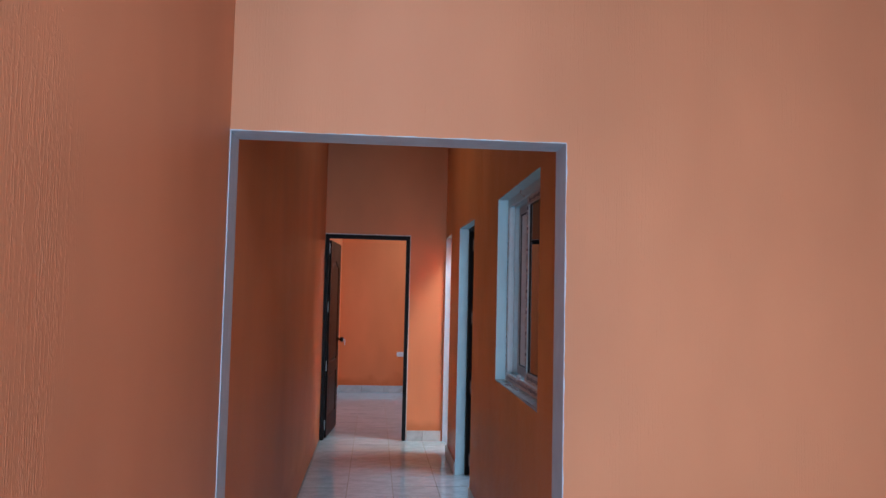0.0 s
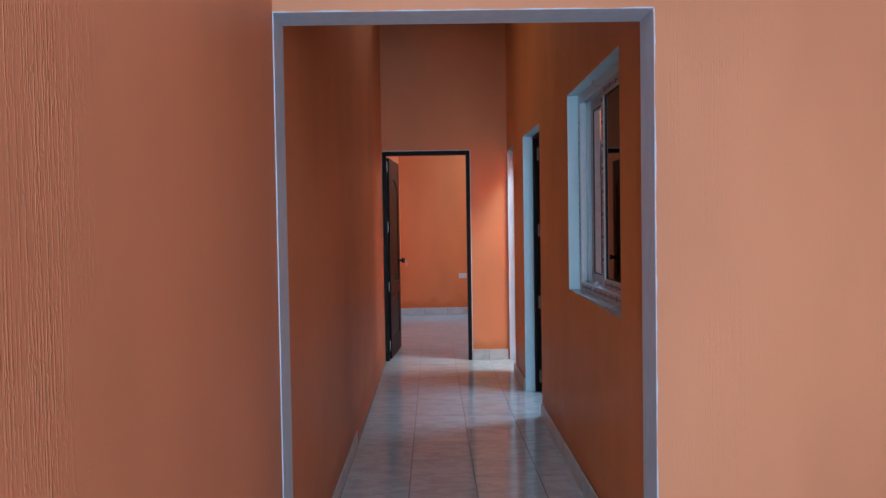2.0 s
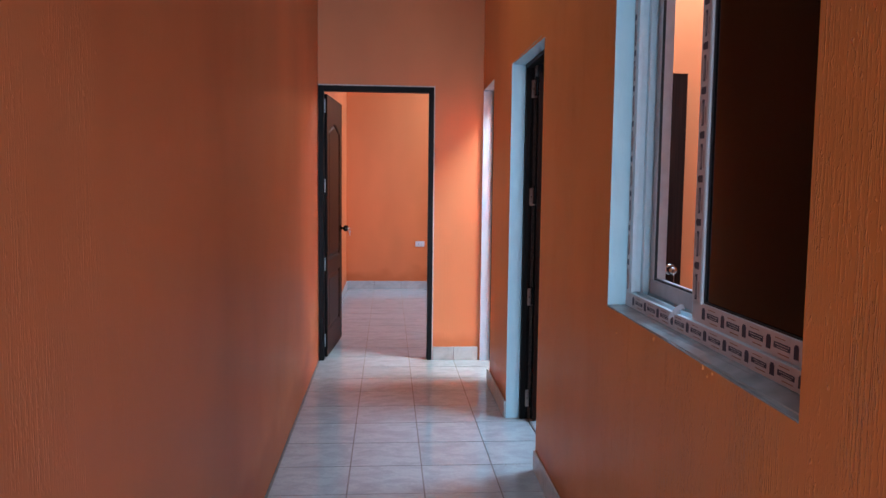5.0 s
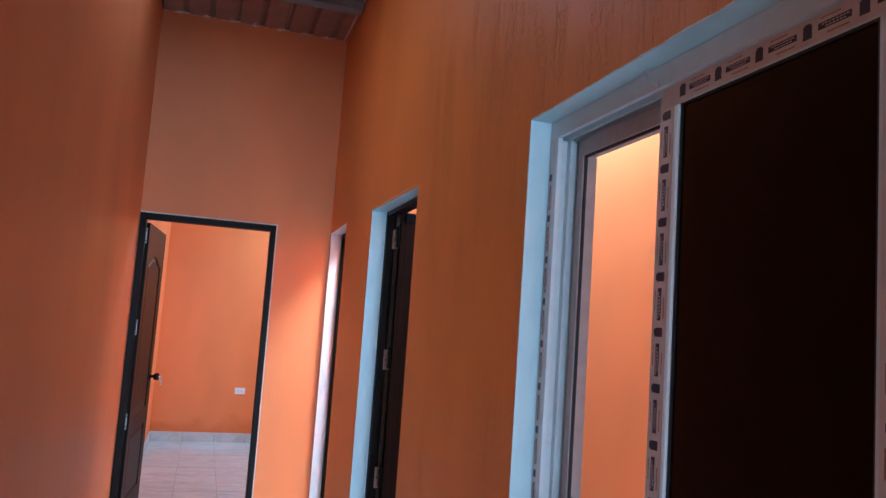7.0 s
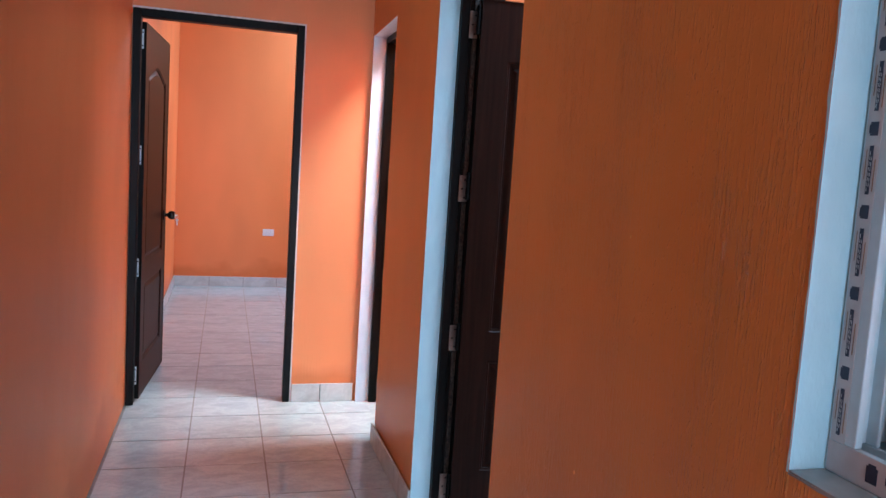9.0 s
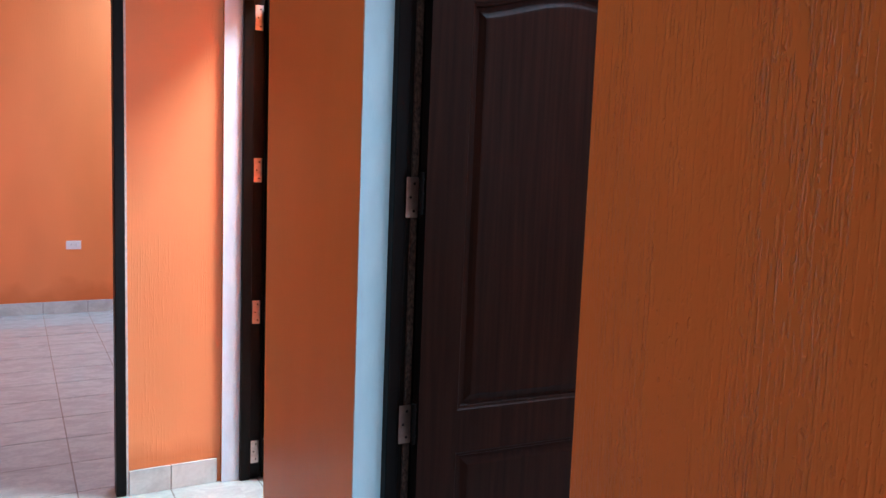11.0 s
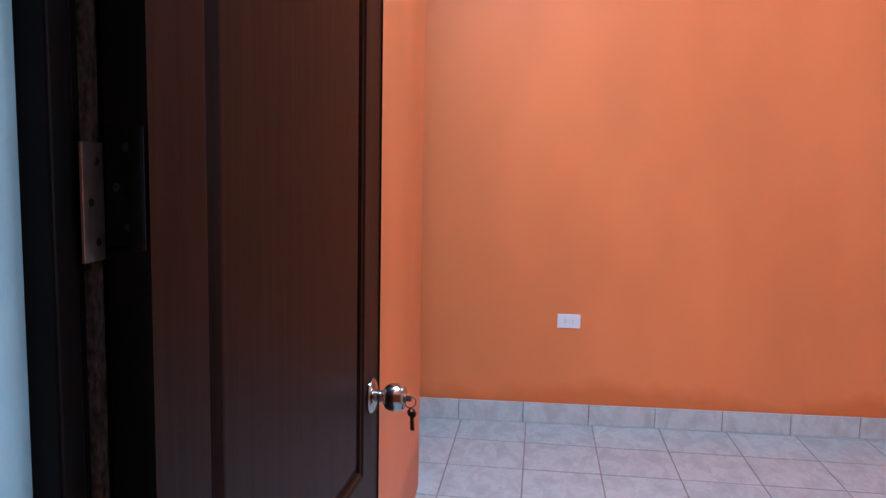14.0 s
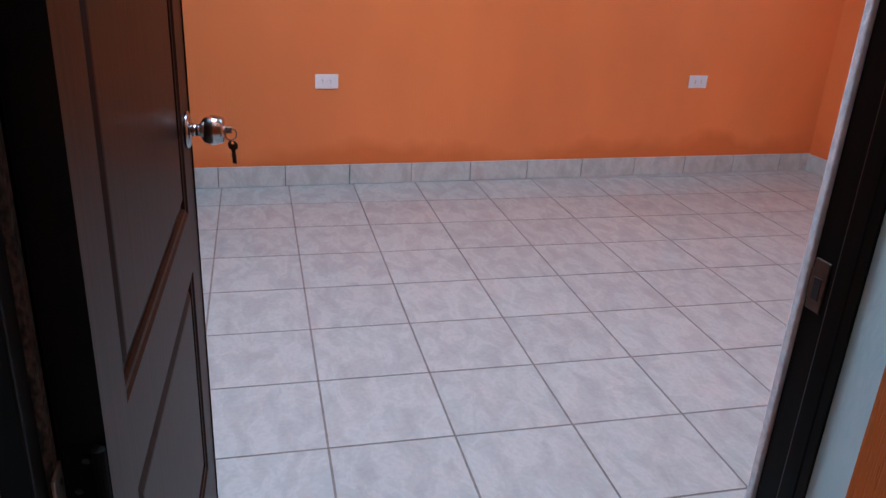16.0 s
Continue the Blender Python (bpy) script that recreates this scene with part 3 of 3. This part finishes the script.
bm = box(bmesh.new(), LAYER + 0.001, 1.338, 2.831, 2.909, 0, 2.06, 0.003)
box(bm, 1.299, LAYER + 0.001, 2.9050, 2.909, 0, 2.049)
box(bm, 1.338, 1.410, 2.831, 2.871, 0, 2.06, 0.003)
part("strike_jamb", bm, frame_dark, f1)
bm = box(bmesh.new(), LAYER + 0.001, 1.352, 2.831, 3.779, 2.036, 2.099, 0.003)
box(bm, 1.352, 1.400, 2.831, 3.779, 2.055, 2.099, 0.003)
part("head", bm, frame_dark, f1)
bm = boxed(1.381, 1.4045, 2.8695, 2.8735, 0.853, 0.917, 0.0015)
box(bm, 1.403, 1.409, 2.8655, 2.8725, 0.868, 0.902, 0.0012)
sp = part("strike_plate", bm, strike_steel, f1, "worn steel strike plate")
# no hole is cut: a black block stands for the shade inside it
part("strike_hole_shade", boxed(1.387, 1.399, 2.8725, 2.8742, 0.867, 0.895, 0.0008), gasket, sp)
for z in HZ:
    hinge_plate(f1, 1.341, 1.374, D1[1] - 0.0305, z, -1, hinge_toned)
tagged(mesh_object("trim_room_jamb", boxed(1.4105, 1.4225, 2.831, 2.8755, 0, 2.06, 0.002), trim_chalk), "rough white plaster edge beside the door frame", "trim", kind="structure")
door("panel_door", 0.834, 1.995, pose(1.375, 3.656, 0.012, 0, 0, -4.0), 0.889, HZ,
     "dark brown panel door standing open, key in its knob", plate=hinge_shaded)

# bath door
f2 = tagged(new("door_frame"), "black-brown wooden door frame of the narrow doorway", "door frame")
f2.matrix_basis = pose(0.016, 0, 0)
bm = box(bmesh.new(), LAYER + 0.001, 1.352, D2[1] - 0.020, 5.211, 0, 2.07, 0.003)
box(bm, 1.352, 1.402, D2[1] - 0.008, 5.211, 0, 2.07, 0.003)
box(bm, 1.402, 1.455, 5.180, 5.211, 0, 2.07, 0.002)
part("hinge_jamb", bm, frame_dark, f2)
part("strike_jamb", boxed(LAYER + 0.001, 1.402, 4.501, 4.566, 0, 2.07, 0.003), frame_dark, f2)
part("head", boxed(LAYER + 0.001, 1.402, 4.501, 5.211, 2.048, 2.099, 0.003), frame_dark, f2)
for z in (1.957, 1.337, 0.735, 0.119):
    hinge_plate(f2, 1.358, 1.392, D2[1] - 0.008, z, -1)
door("panel_door", 0.62, 2.0, pose(1.426, 5.135, 0.012, 0, 0, -1.0), 0.905, (1.957, 1.337, 0.735, 0.119),
     "dark brown panel door standing open in the narrow doorway", key=False)

# end door
f3 = tagged(new("door_frame"), "black-brown wooden door frame in the end wall", "door frame")
bm = box(bmesh.new(), 0.004, 0.044, YE - 0.006, YE + 0.06, 0, 2.1, 0.003)
box(bm, 0.004, 0.030, YE + 0.06, YE + 0.14, 0, 2.1, 0.003)
part("hinge_jamb", bm, frame_dark, f3)
bm = box(bmesh.new(), 0.838, 0.876, YE - 0.006, YE + 0.06, 0, 2.1, 0.003)
box(bm, 0.850, 0.876, YE + 0.06, YE + 0.14, 0, 2.1, 0.003)
part("strike_jamb", bm, frame_dark, f3)
part("head", boxed(0.044, 0.838, YE - 0.005, YE + 0.06, 2.058, 2.1, 0.003), frame_dark, f3)
bm = bmesh.new()
box(bm, 0.002, 0.884, YE - 0.004, YE + 0.004, 2.1, 2.109)
box(bm, 0.8765, 0.884, YE - 0.004, YE + 0.004, 0, 2.1)
tagged(mesh_object("trim_end_door", bm, mortar_white), "thin white plaster line round the door frame", "trim", kind="structure")
door("panel_door", 0.795, 2.03, pose(0.062, YE + 0.075, 0.012, 0, 0, 85.5), 0.965, (1.942, 1.336, 0.729, 0.130),
     "dark brown panel door standing open into the end room", plate=zinc, knob=knob_dark, key_metal=zinc)


# ---- window ----
def print_marks(bm, along, a0, a1, across, b0, x, pitch=0.109, mi=(0, 1)):
    """Rows of unreadable print on the protective film: long bars, upright badges and thin lines."""
    def mark(aa, ab, ba, bb, i):
        lo, hi = (aa, ab), (ba, bb)
        if along == "y":
            box(bm, x - 0.0006, x, *lo, *hi, mi=i)
        else:
            box(bm, x - 0.0006, x, *hi, *lo, mi=i)
    def text(aa, ab, ba, bb):
        if along == "y":
            box(bm, x - 0.0009, x - 0.0005, aa, ab, ba, bb, mi=2)
        else:
            box(bm, x - 0.0009, x - 0.0005, ba, bb, aa, ab, mi=2)
    a = a0 + 0.01
    while a + 0.099 < a1:
        mark(a, a + 0.064, b0 + across * 0.38, b0 + across * 0.64, mi[0])
        for q, (u, v) in enumerate(((0.004, 0.058), (0.010, 0.046))):
            w0 = u
            while w0 < v:
                text(a + w0, a + w0 + 0.005, b0 + across * (0.54 - 0.11 * q), b0 + across * (0.58 - 0.11 * q))
                w0 += 0.0068
        mark(a + 0.077, a + 0.095, b0 + across * 0.22, b0 + across * 0.74, mi[0])
        mark(a + 0.080, a + 0.092, b0 + across * 0.74, b0 + across * 0.82, mi[0])
        mark(a + 0.004, a + 0.046, b0 + across * 0.16, b0 + across * 0.21, mi[1])
        mark(a + 0.020, a + 0.060, b0 + across * 0.80, b0 + across * 0.84, mi[1])
        a += pitch


def rail(bm, x0, x1, y0, y1, z0, z1, bevel=0.002):
    return box(bm, x0, x1, y0, y1, z0, z1, bevel)


def sliding_window():
    y0, y1, z0, z1 = WIN
    win = tagged(new("window_1"), "white vinyl sliding window, half open, still in printed protective film", "window", kind="structure")
    xa, xb = 1.300, 1.382
    fr = 0.048
    # outer frame: base strip, two tracks behind
    for nm, dims in (("window_frame_bottom", (y0, y1, z0 + 0.002, z0 + fr)), ("window_frame_top", (y0, y1, z1 - fr, z1 - 0.001)),
                     ("window_frame_side", (y1 - fr, y1 - 0.001, z0 + fr, z1 - fr)), ("window_frame_side", (y0 + 0.001, y0 + fr, z0 + fr, z1 - fr))):
        bm = bmesh.new()
        a, b, c, d = dims
        rail(bm, xa, xa + 0.012, a, b, c, d)
        horizontal = (b - a) > (d - c)
        if horizontal:
            inner = (c, c + 0.028) if nm.endswith("bottom") else (d - 0.028, d)
            rail(bm, xa + 0.012, xb, a, b, *inner)
            rail(bm, xa + 0.036, xa + 0.042, a, b, c, d)
            rail(bm, xb - 0.010, xb, a, b, c, d)
        else:
            inner = (b - 0.028, b) if b > 1.2 else (a, a + 0.028)
            rail(bm, xa + 0.012, xb, *inner, c, d)
            rail(bm, xa + 0.036, xa + 0.042, a, b, c, d)
            rail(bm, xb - 0.010, xb, a, b, c, d)
        part(nm, bm, vinyl, win)
    # film on the frame
    film = bmesh.new()
    marks = bmesh.new()
    for a, b, c, d in ((y0 + 0.004, y1 - 0.004, z0 + 0.005, z0 + fr - 0.001),):
        box(film, xa - 0.0012, xa - 0.0004, a, b, c, d)
        print_marks(marks, "y", a, b, d - c, c, xa - 0.0013)
    for a, b, c, d in ((y1 - 0.030, y1 - 0.006, z0 + fr, z1 - fr), (y0 + 0.004, y0 + fr - 0.002, z0 + fr, z1 - fr)):
        box(film, xa - 0.0012, xa - 0.0004, a, b, c, d)
        print_marks(marks, "z", c, d, b - a, a, xa - 0.0013)
    fo = part("protective_film", film, tape_film, win, "white film with dark print on the frame")
    part("film_print", marks, [tape_ink, tape_ink_brown, tape_film], fo)
    # sashes: both stand over the near half
    ym = 1.235
    for nm, sx0, sx1, sy0, sy1, mt in (("sash", xa + 0.014, xa + 0.034, y0 + 0.030, ym, vinyl), ("sash", xa + 0.044, xa + 0.070, y0 + 0.028, ym - 0.055, vinyl_grey)):
        za, zb = z0 + 0.036, z1 - 0.036
        sw = 0.056
        bm = bmesh.new()
        rail(bm, sx0, sx1, sy0, sy1, za, za + sw + 0.006)
        rail(bm, sx0, sx1, sy0, sy1, zb - sw, zb)
        rail(bm, sx0, sx1, sy1 - sw - 0.012, sy1, za + sw, zb - sw)
        rail(bm, sx0, sx1, sy0, sy0 + sw + 0.036, za + sw, zb - sw)
        sash = part(nm, bm, mt, win, "white sliding sash" if mt is vinyl else "grey sliding sash behind")
        part("pane", boxed((sx0 + sx1) / 2 - 0.003, (sx0 + sx1) / 2 + 0.003, sy0 + 0.02, sy1 - 0.03, za + 0.03, zb - 0.03), glass_dark, sash, "dark tinted reflective glass")
        bm = bmesh.new()
        gy0, gy1, gz0, gz1 = sy0 + sw + 0.036, sy1 - sw - 0.012, za + sw + 0.006, zb - sw
        for q in ((gy0, gy1, gz0, gz0 + 0.004), (gy0, gy1, gz1 - 0.004, gz1), (gy0, gy0 + 0.004, gz0, gz1), (gy1 - 0.004, gy1, gz0, gz1)):
            box(bm, sx0 + 0.002, sx1 - 0.002, *q)
        part("gasket", bm, gasket, sash)
        if mt is vinyl:
            film, marks = bmesh.new(), bmesh.new()
            x = sx0 - 0.0004
            for a, b, c, d, way in ((sy0 + 0.02, sy1 - 0.01, za + 0.012, za + sw + 0.004, "y"), (sy0 + 0.02, sy1 - 0.01, zb - sw + 0.003, zb - 0.012, "y")):
                box(film, x - 0.0008, x, a, b, c, d)
                print_marks(marks, "y", a, b, d - c, c, x - 0.0009)
            for a, b in ((sy1 - 0.050, sy1 - 0.003), (sy0 + 0.028, sy0 + sw + 0.028)):
                box(film, x - 0.0008, x, a, b, za + sw, zb - sw)
                print_marks(marks, "z", za + sw, zb - sw, b - a, a, x - 0.0009)
            fo = part("protective_film", film, tape_film, sash, "white film with dark print on the sash")
            part("film_print", marks, [tape_ink, tape_ink_brown, tape_film], fo)
            bm = boxed(sx0 - 0.003, sx1 + 0.001, sy1 - 0.0665, sy1 - 0.0515, za + sw, zb - sw, 0.004)
            part("sash_edge", bm, vinyl_lit, sash, "white sash edge with the hall's light put into its colour")
    # fixed liner of the open half, on the room side
    bm = bmesh.new()
    lx0, lx1 = xb - 0.022, xb + 0.018
    la, lb, lc, ld = ym - 0.05, y1 - fr, z0 + fr, z1 - fr
    lw, ls = 0.046, 0.030
    for q in ((la, lb, lc, lc + lw), (la, lb, ld - lw, ld), (lb - ls, lb, lc + lw, ld - lw)):
        rail(bm, lx0, lx1, *q)
    part("screen_frame", bm, vinyl_grey, win, "grey inner sash frame of the open half")
    bm = bmesh.new()
    for q in ((la, lb - ls, lc + lw, lc + lw + 0.006), (la, lb - ls, ld - lw - 0.006, ld - lw), (lb - ls - 0.006, lb - ls, lc + lw, ld - lw)):
        box(bm, lx0 + 0.003, lx0 + 0.010, *q)
    part("gasket", bm, gasket, win)
    # torn ends of the film
    rng = random.Random(4)
    for yy, zz, up in ((ym + 0.004, z0 + fr + 0.022, 1), (ym - 0.02, z1 - fr + 0.01, -1), (ym + 0.03, z0 + fr + 0.004, 1)):
        bm = bmesh.new()
        rows = []
        for k in range(9):
            t = k / 8
            cx, cy, cz = xa - 0.004 - 0.018 * t + 0.006 * math.sin(7 * t), yy + 0.028 * t * (1 if up > 0 else 0.7), zz + up * (0.012 * math.sin(4 * t) - 0.02 * t)
            wv = 0.012 * (1 - 0.6 * t)
            rows.append([bm.verts.new((cx + 0.003 * rng.random(), cy, cz - wv / 2)), bm.verts.new((cx - 0.004 * t, cy + 0.008 * t, cz + wv / 2 + 0.004 * rng.random()))])
        for ra, rb in zip(rows, rows[1:]):
            bm.faces.new((ra[0], ra[1], rb[1], rb[0]))
        bmesh.ops.solidify(bm, geom=bm.faces[:], thickness=0.0005)
        part("film_end", bm, tape_film, win, "torn curled end of the film")
    return win


sliding_window()
bm = boxed(W + 0.008, 1.2995, WIN[0] + 0.001, WIN[1] - 0.001, WIN[2] + 0.0005, WIN[2] + 0.004, 0.001)
for v in bm.verts:
    if v.co.x < 1.27 and v.co.y < 1.0:
        v.co.z -= 0.018
tagged(mesh_object("window_sill", bm, sill_stone), "smooth grey cement window sill", "sill", kind="structure")


# ---- brushed paint edges and plaster lumps round the openings ----
def paint_edge(parent, axis, c, face, a, z, horizontal, length, side, mat, seed):
    """A strip of reveal paint that laps unevenly onto the wall; side: the way in which it laps."""
    bm = bmesh.new()
    rows = []
    steps = max(12, int(length / 0.018))
    for k in range(steps + 1):
        t = length * k / steps
        w = max(0.0006, 0.0030 + 0.0030 * noise.noise((t * 9 + seed, seed, 0)) + 0.0024 * noise.noise((t * 38, seed, 4)))
        lo = (a + t, z) if horizontal else (a, z + t)
        hi = (lo[0], lo[1] + side * w) if horizontal else (lo[0] + side * w, lo[1])
        pts = []
        for (p, q), d in ((lo, 0.0008), (hi, 0.0008), (hi, 0.0)):
            pts.append(bm.verts.new((p, c + face * d, q) if axis == "x" else (c + face * d, p, q)))
        rows.append(pts)
    for ra, rb in zip(rows, rows[1:]):
        for k in range(2):
            bm.faces.new((ra[k], ra[k + 1], rb[k + 1], rb[k]))
    return part("paint_edge", bm, mat, parent)


wall_e, wall_h = bpy.data.objects["wall_passage_east"], bpy.data.objects["wall_hall_north"]
paint_edge(wall_e, "y", W, -1, D1[1], 0.0, False, DH, 1, paint_pale, 1.3)
paint_edge(wall_e, "y", W, -1, D1[0], DH, True, D1[1] - D1[0], 1, paint_pale, 3.7)
paint_edge(wall_e, "y", W + 0.009, -1, WIN[1], WIN[2], False, WIN[3] - WIN[2], 1, paint_pale, 4.9)
paint_edge(wall_e, "y", W + 0.009, -1, WIN[0], WIN[3], True, WIN[1] - WIN[0], 1, paint_pale, 5.2)
paint_edge(wall_e, "y", W + 0.009, -1, WIN[0], WIN[2], True, WIN[1] - WIN[0], -1, sill_stone, 6.6)
paint_edge(wall_h, "x", 0.0, -1, 1.212, 0.0, False, 2.037, 1, paint_white, 7.4)
paint_edge(wall_h, "x", 0.0, -1, 0.0, 2.037, True, 1.212, 1, paint_white, 8.8)
for ly, lz, ls in ((1.63, 0.925, 0.007), (1.30, 0.972, 0.008), (1.28, 0.955, 0.005), (0.98, 0.975, 0.009), (0.955, 0.960, 0.006), (0.93, 0.972, 0.006), (1.52, 0.80, 0.005), (2.2, 1.27, 0.005), (2.35, 0.74, 0.006)):
    bm = bmesh.new()
    bmesh.ops.create_icosphere(bm, subdivisions=2, radius=1.0)
    for v in bm.verts:
        k = 1 + 0.35 * noise.noise(v.co * 1.7 + Vector((ly * 9, lz * 7, 0)))
        v.co = Vector((v.co.x * ls * 0.3 * k, v.co.y * ls * 0.45 * k, v.co.z * ls * 0.75 * k))
    lump = part("plaster_lump", bm, paint_brushed, wall_e, smooth=True)
    lump.matrix_basis = pose(W + (0.008 if ly < 1.74 else 0.0), ly, lz)


# ---- outlets ----
def outlet(m, label):
    o = new("wall_outlet")
    o.matrix_basis = m
    tagged(o, label, "outlet", group="wall outlets")
    bm = boxed(-0.0585, 0.0585, -0.006, 0.0, -0.0365, 0.0365, 0.0025)
    part("cover_plate", bm, plastic_white, o)
    for x in (-0.019, 0.019):
        bm = bmesh.new()
        lathe(bm, [(0.0165, 0.006), (0.0160, 0.0072)], pose(x, 0, 0, 90), 24)
        sk = part("socket", bm, plastic_white, o)
        # slots as raised black bars, their inner shade given as colour
        bm = bmesh.new()
        for dz in (-0.006, 0.006):
            box(bm, x - 0.004, x + 0.004, -0.0078, -0.0070, dz - 0.0012, dz + 0.0012)
        part("slot", bm, gasket, sk)
    bm = bmesh.new()
    lathe(bm, [(0.003, 0.006), (0.0026, 0.0068)], pose(0, 0, 0, 90), 12)
    part("screw", bm, hinge_metal, o)
    return o


outlet(pose(XR, 3.035, 0.545, 0, 0, -90), "white double outlet on the orange wall")
outlet(pose(XR, 0.887, 0.552, 0, 0, -90), "white double outlet on the orange wall")
outlet(pose(0.943, 9.222, 0.588), "white double outlet on the end room's wall")


# ---- mortar under the roof sheet ----
bm = bmesh.new()
cols = []
N = 200
for k in range(N + 1):
    xx = W * k / N
    ph = (xx + 0.15 + 0.012 * noise.noise((xx * 4, 8.0, 0))) % 0.165
    lump = max(0.0, 1 - abs(ph - 0.10) / 0.035) * (0.45 + 0.9 * abs(noise.noise((xx * 2.7, 3.0, 0))))
    hang = 0.005 + 0.006 * noise.noise((xx * 30, 1.0, 0)) + 0.004 * noise.noise((xx * 75, 6.0, 0)) + 0.018 * lump
    out = 0.008 + 0.010 * noise.noise((xx * 34, 5.0, 0)) + 0.060 * lump
    cols.append([bm.verts.new((xx, YE + 0.001, ROOF - hang)), bm.verts.new((xx, YE - out * 0.7, ROOF - hang * 0.45)), bm.verts.new((xx, YE - out, ROOF + 0.002))])
for a, b in zip(cols, cols[1:]):
    for k in range(2):
        bm.faces.new((a[k], a[k + 1], b[k + 1], b[k]))
tagged(mesh_object("trim_roof_mortar", bm, mortar_pink, smooth=True), "lumpy white mortar between wall and roof sheet", "trim", kind="structure")
bm = bmesh.new()
cols = []
for k in range(61):
    yy = YE - 4.9 * k / 60
    hang = 0.010 + 0.006 * noise.noise((yy * 24, 2.0, 3))
    cols.append([bm.verts.new((W - 0.001, yy, ROOF - hang)), bm.verts.new((W - 0.010 - hang * 0.3, yy, ROOF + 0.001))])
for a, b in zip(cols, cols[1:]):
    bm.faces.new((a[0], a[1], b[1], b[0]))
tagged(mesh_object("trim_roof_mortar_side", bm, mortar_white, smooth=True), "thin white mortar seam under the roof sheet", "trim", kind="structure")


# ---- floors: the nearest as single tiles ----
floor("floor_passage", 0.0, 1.345, 0.0, YE + 0.10, 0.01, 4.667 - 0.337 * 14, 0.346, 0.337, True, TILES)
floor("floor_room", 1.362, XR + 0.14, YS - 0.04, STUB_Y + 0.14, 2.3853, 3.3216, 0.3301, 0.3400, True, TILES, -2.1)
floor("floor_end_room", 0.0, 2.6, YE + 0.10, 9.222, 0.01, 4.667, 0.346, 0.337, True, TILES)
floor("floor_end_room_east", 2.6, 4.2, YE + 0.10, 9.222, 0.01, 4.667, 0.346, 0.337, False, TILES)
floor("floor_hall", 0.0, 2.6, -5.35, 0.0, 0.01, -5.2, 0.346, 0.337, False, TILES)
floor("floor_bath", 1.31, STUB_X - 0.15, STUB_Y + 0.15, YE, 2.385, 3.593, 0.328, 0.338, False, TILES)
floor("floor_recess", STUB_X - 0.10, XR + 0.09, STUB_Y + 0.14, YE + 0.08, 2.3853, 3.3216, 0.3301, 0.3400, True, TILES, -2.1)


def skirting(name, axis, c, face, a0, a1, start, pitch, height=0.105):
    """A row of skirting tiles along x or y on the wall at c; face: the side to which they stand proud."""
    base = tagged(mesh_object(name, boxed(a0, a1, min(c, c + face * 0.004), max(c, c + face * 0.004), 0, height - 0.004) if axis == "x" else
                  boxed(min(c, c + face * 0.004), max(c, c + face * 0.004), a0, a1, 0, height - 0.004), grout), "cream tile skirting with grey joints", "skirting", kind="structure")
    k = math.floor((a0 - start) / pitch)
    while start + k * pitch < a1:
        lo, hi = max(a0, start + k * pitch + 0.002), min(a1, start + (k + 1) * pitch - 0.002)
        k += 1
        if hi - lo < 0.01:
            continue
        t = new("skirting_tile", tile_mesh(CACHE, hi - lo, height, 0.0075, tile_skirt, "skirting_tile"))
        t.parent = base
        mid = (lo + hi) / 2
        tilt = 0.12 * noise.noise((mid * 5, c, 2))
        if axis == "x":
            t.matrix_basis = pose(mid, c + face * 0.003, height / 2, 90 + tilt if face < 0 else -90, 0, 0)
        else:
            t.matrix_basis = pose(c + face * 0.003, mid, height / 2) @ Matrix.Rotation(radians(90 * face), 4, "Y") @ Matrix.Rotation(radians(90), 4, "Z")
    return base


skirting("baseboard_room", "y", XR, -1, YS, YE, 3.593, 0.338, 0.108)
skirting("baseboard_room_south", "x", YS, 1, 2.75, XR, 2.385, 0.328)
skirting("baseboard_end_wall", "x", YE, -1, 0.886, 1.236, 1.048, 0.346)
skirting("baseboard_end_room", "x", 9.222, -1, 0.0, 4.2, 0.01, 0.346)
skirting("baseboard_end_room_west", "y", 0.0, 1, YE + 0.16, 9.215, 4.667, 0.337)
skirting("baseboard_passage_west", "y", 0.0, 1, 0.16, 2.30, 4.667 - 0.337 * 14, 0.337, 0.085)
skirt_a = skirting("baseboard_passage_a", "y", W, -1, 0.16, D1[0] + 0.017, 4.667 - 0.337 * 14, 0.337, 0.10)
skirt_a.matrix_basis = pose(W, 0.16, 0, 0, 0, -0.35) @ pose(-W, -0.16, 0)
skirting("baseboard_passage_b", "y", W, -1, D1[1] + 0.002, D2[0] - 0.002, 4.667 - 0.337 * 14, 0.337, 0.10)
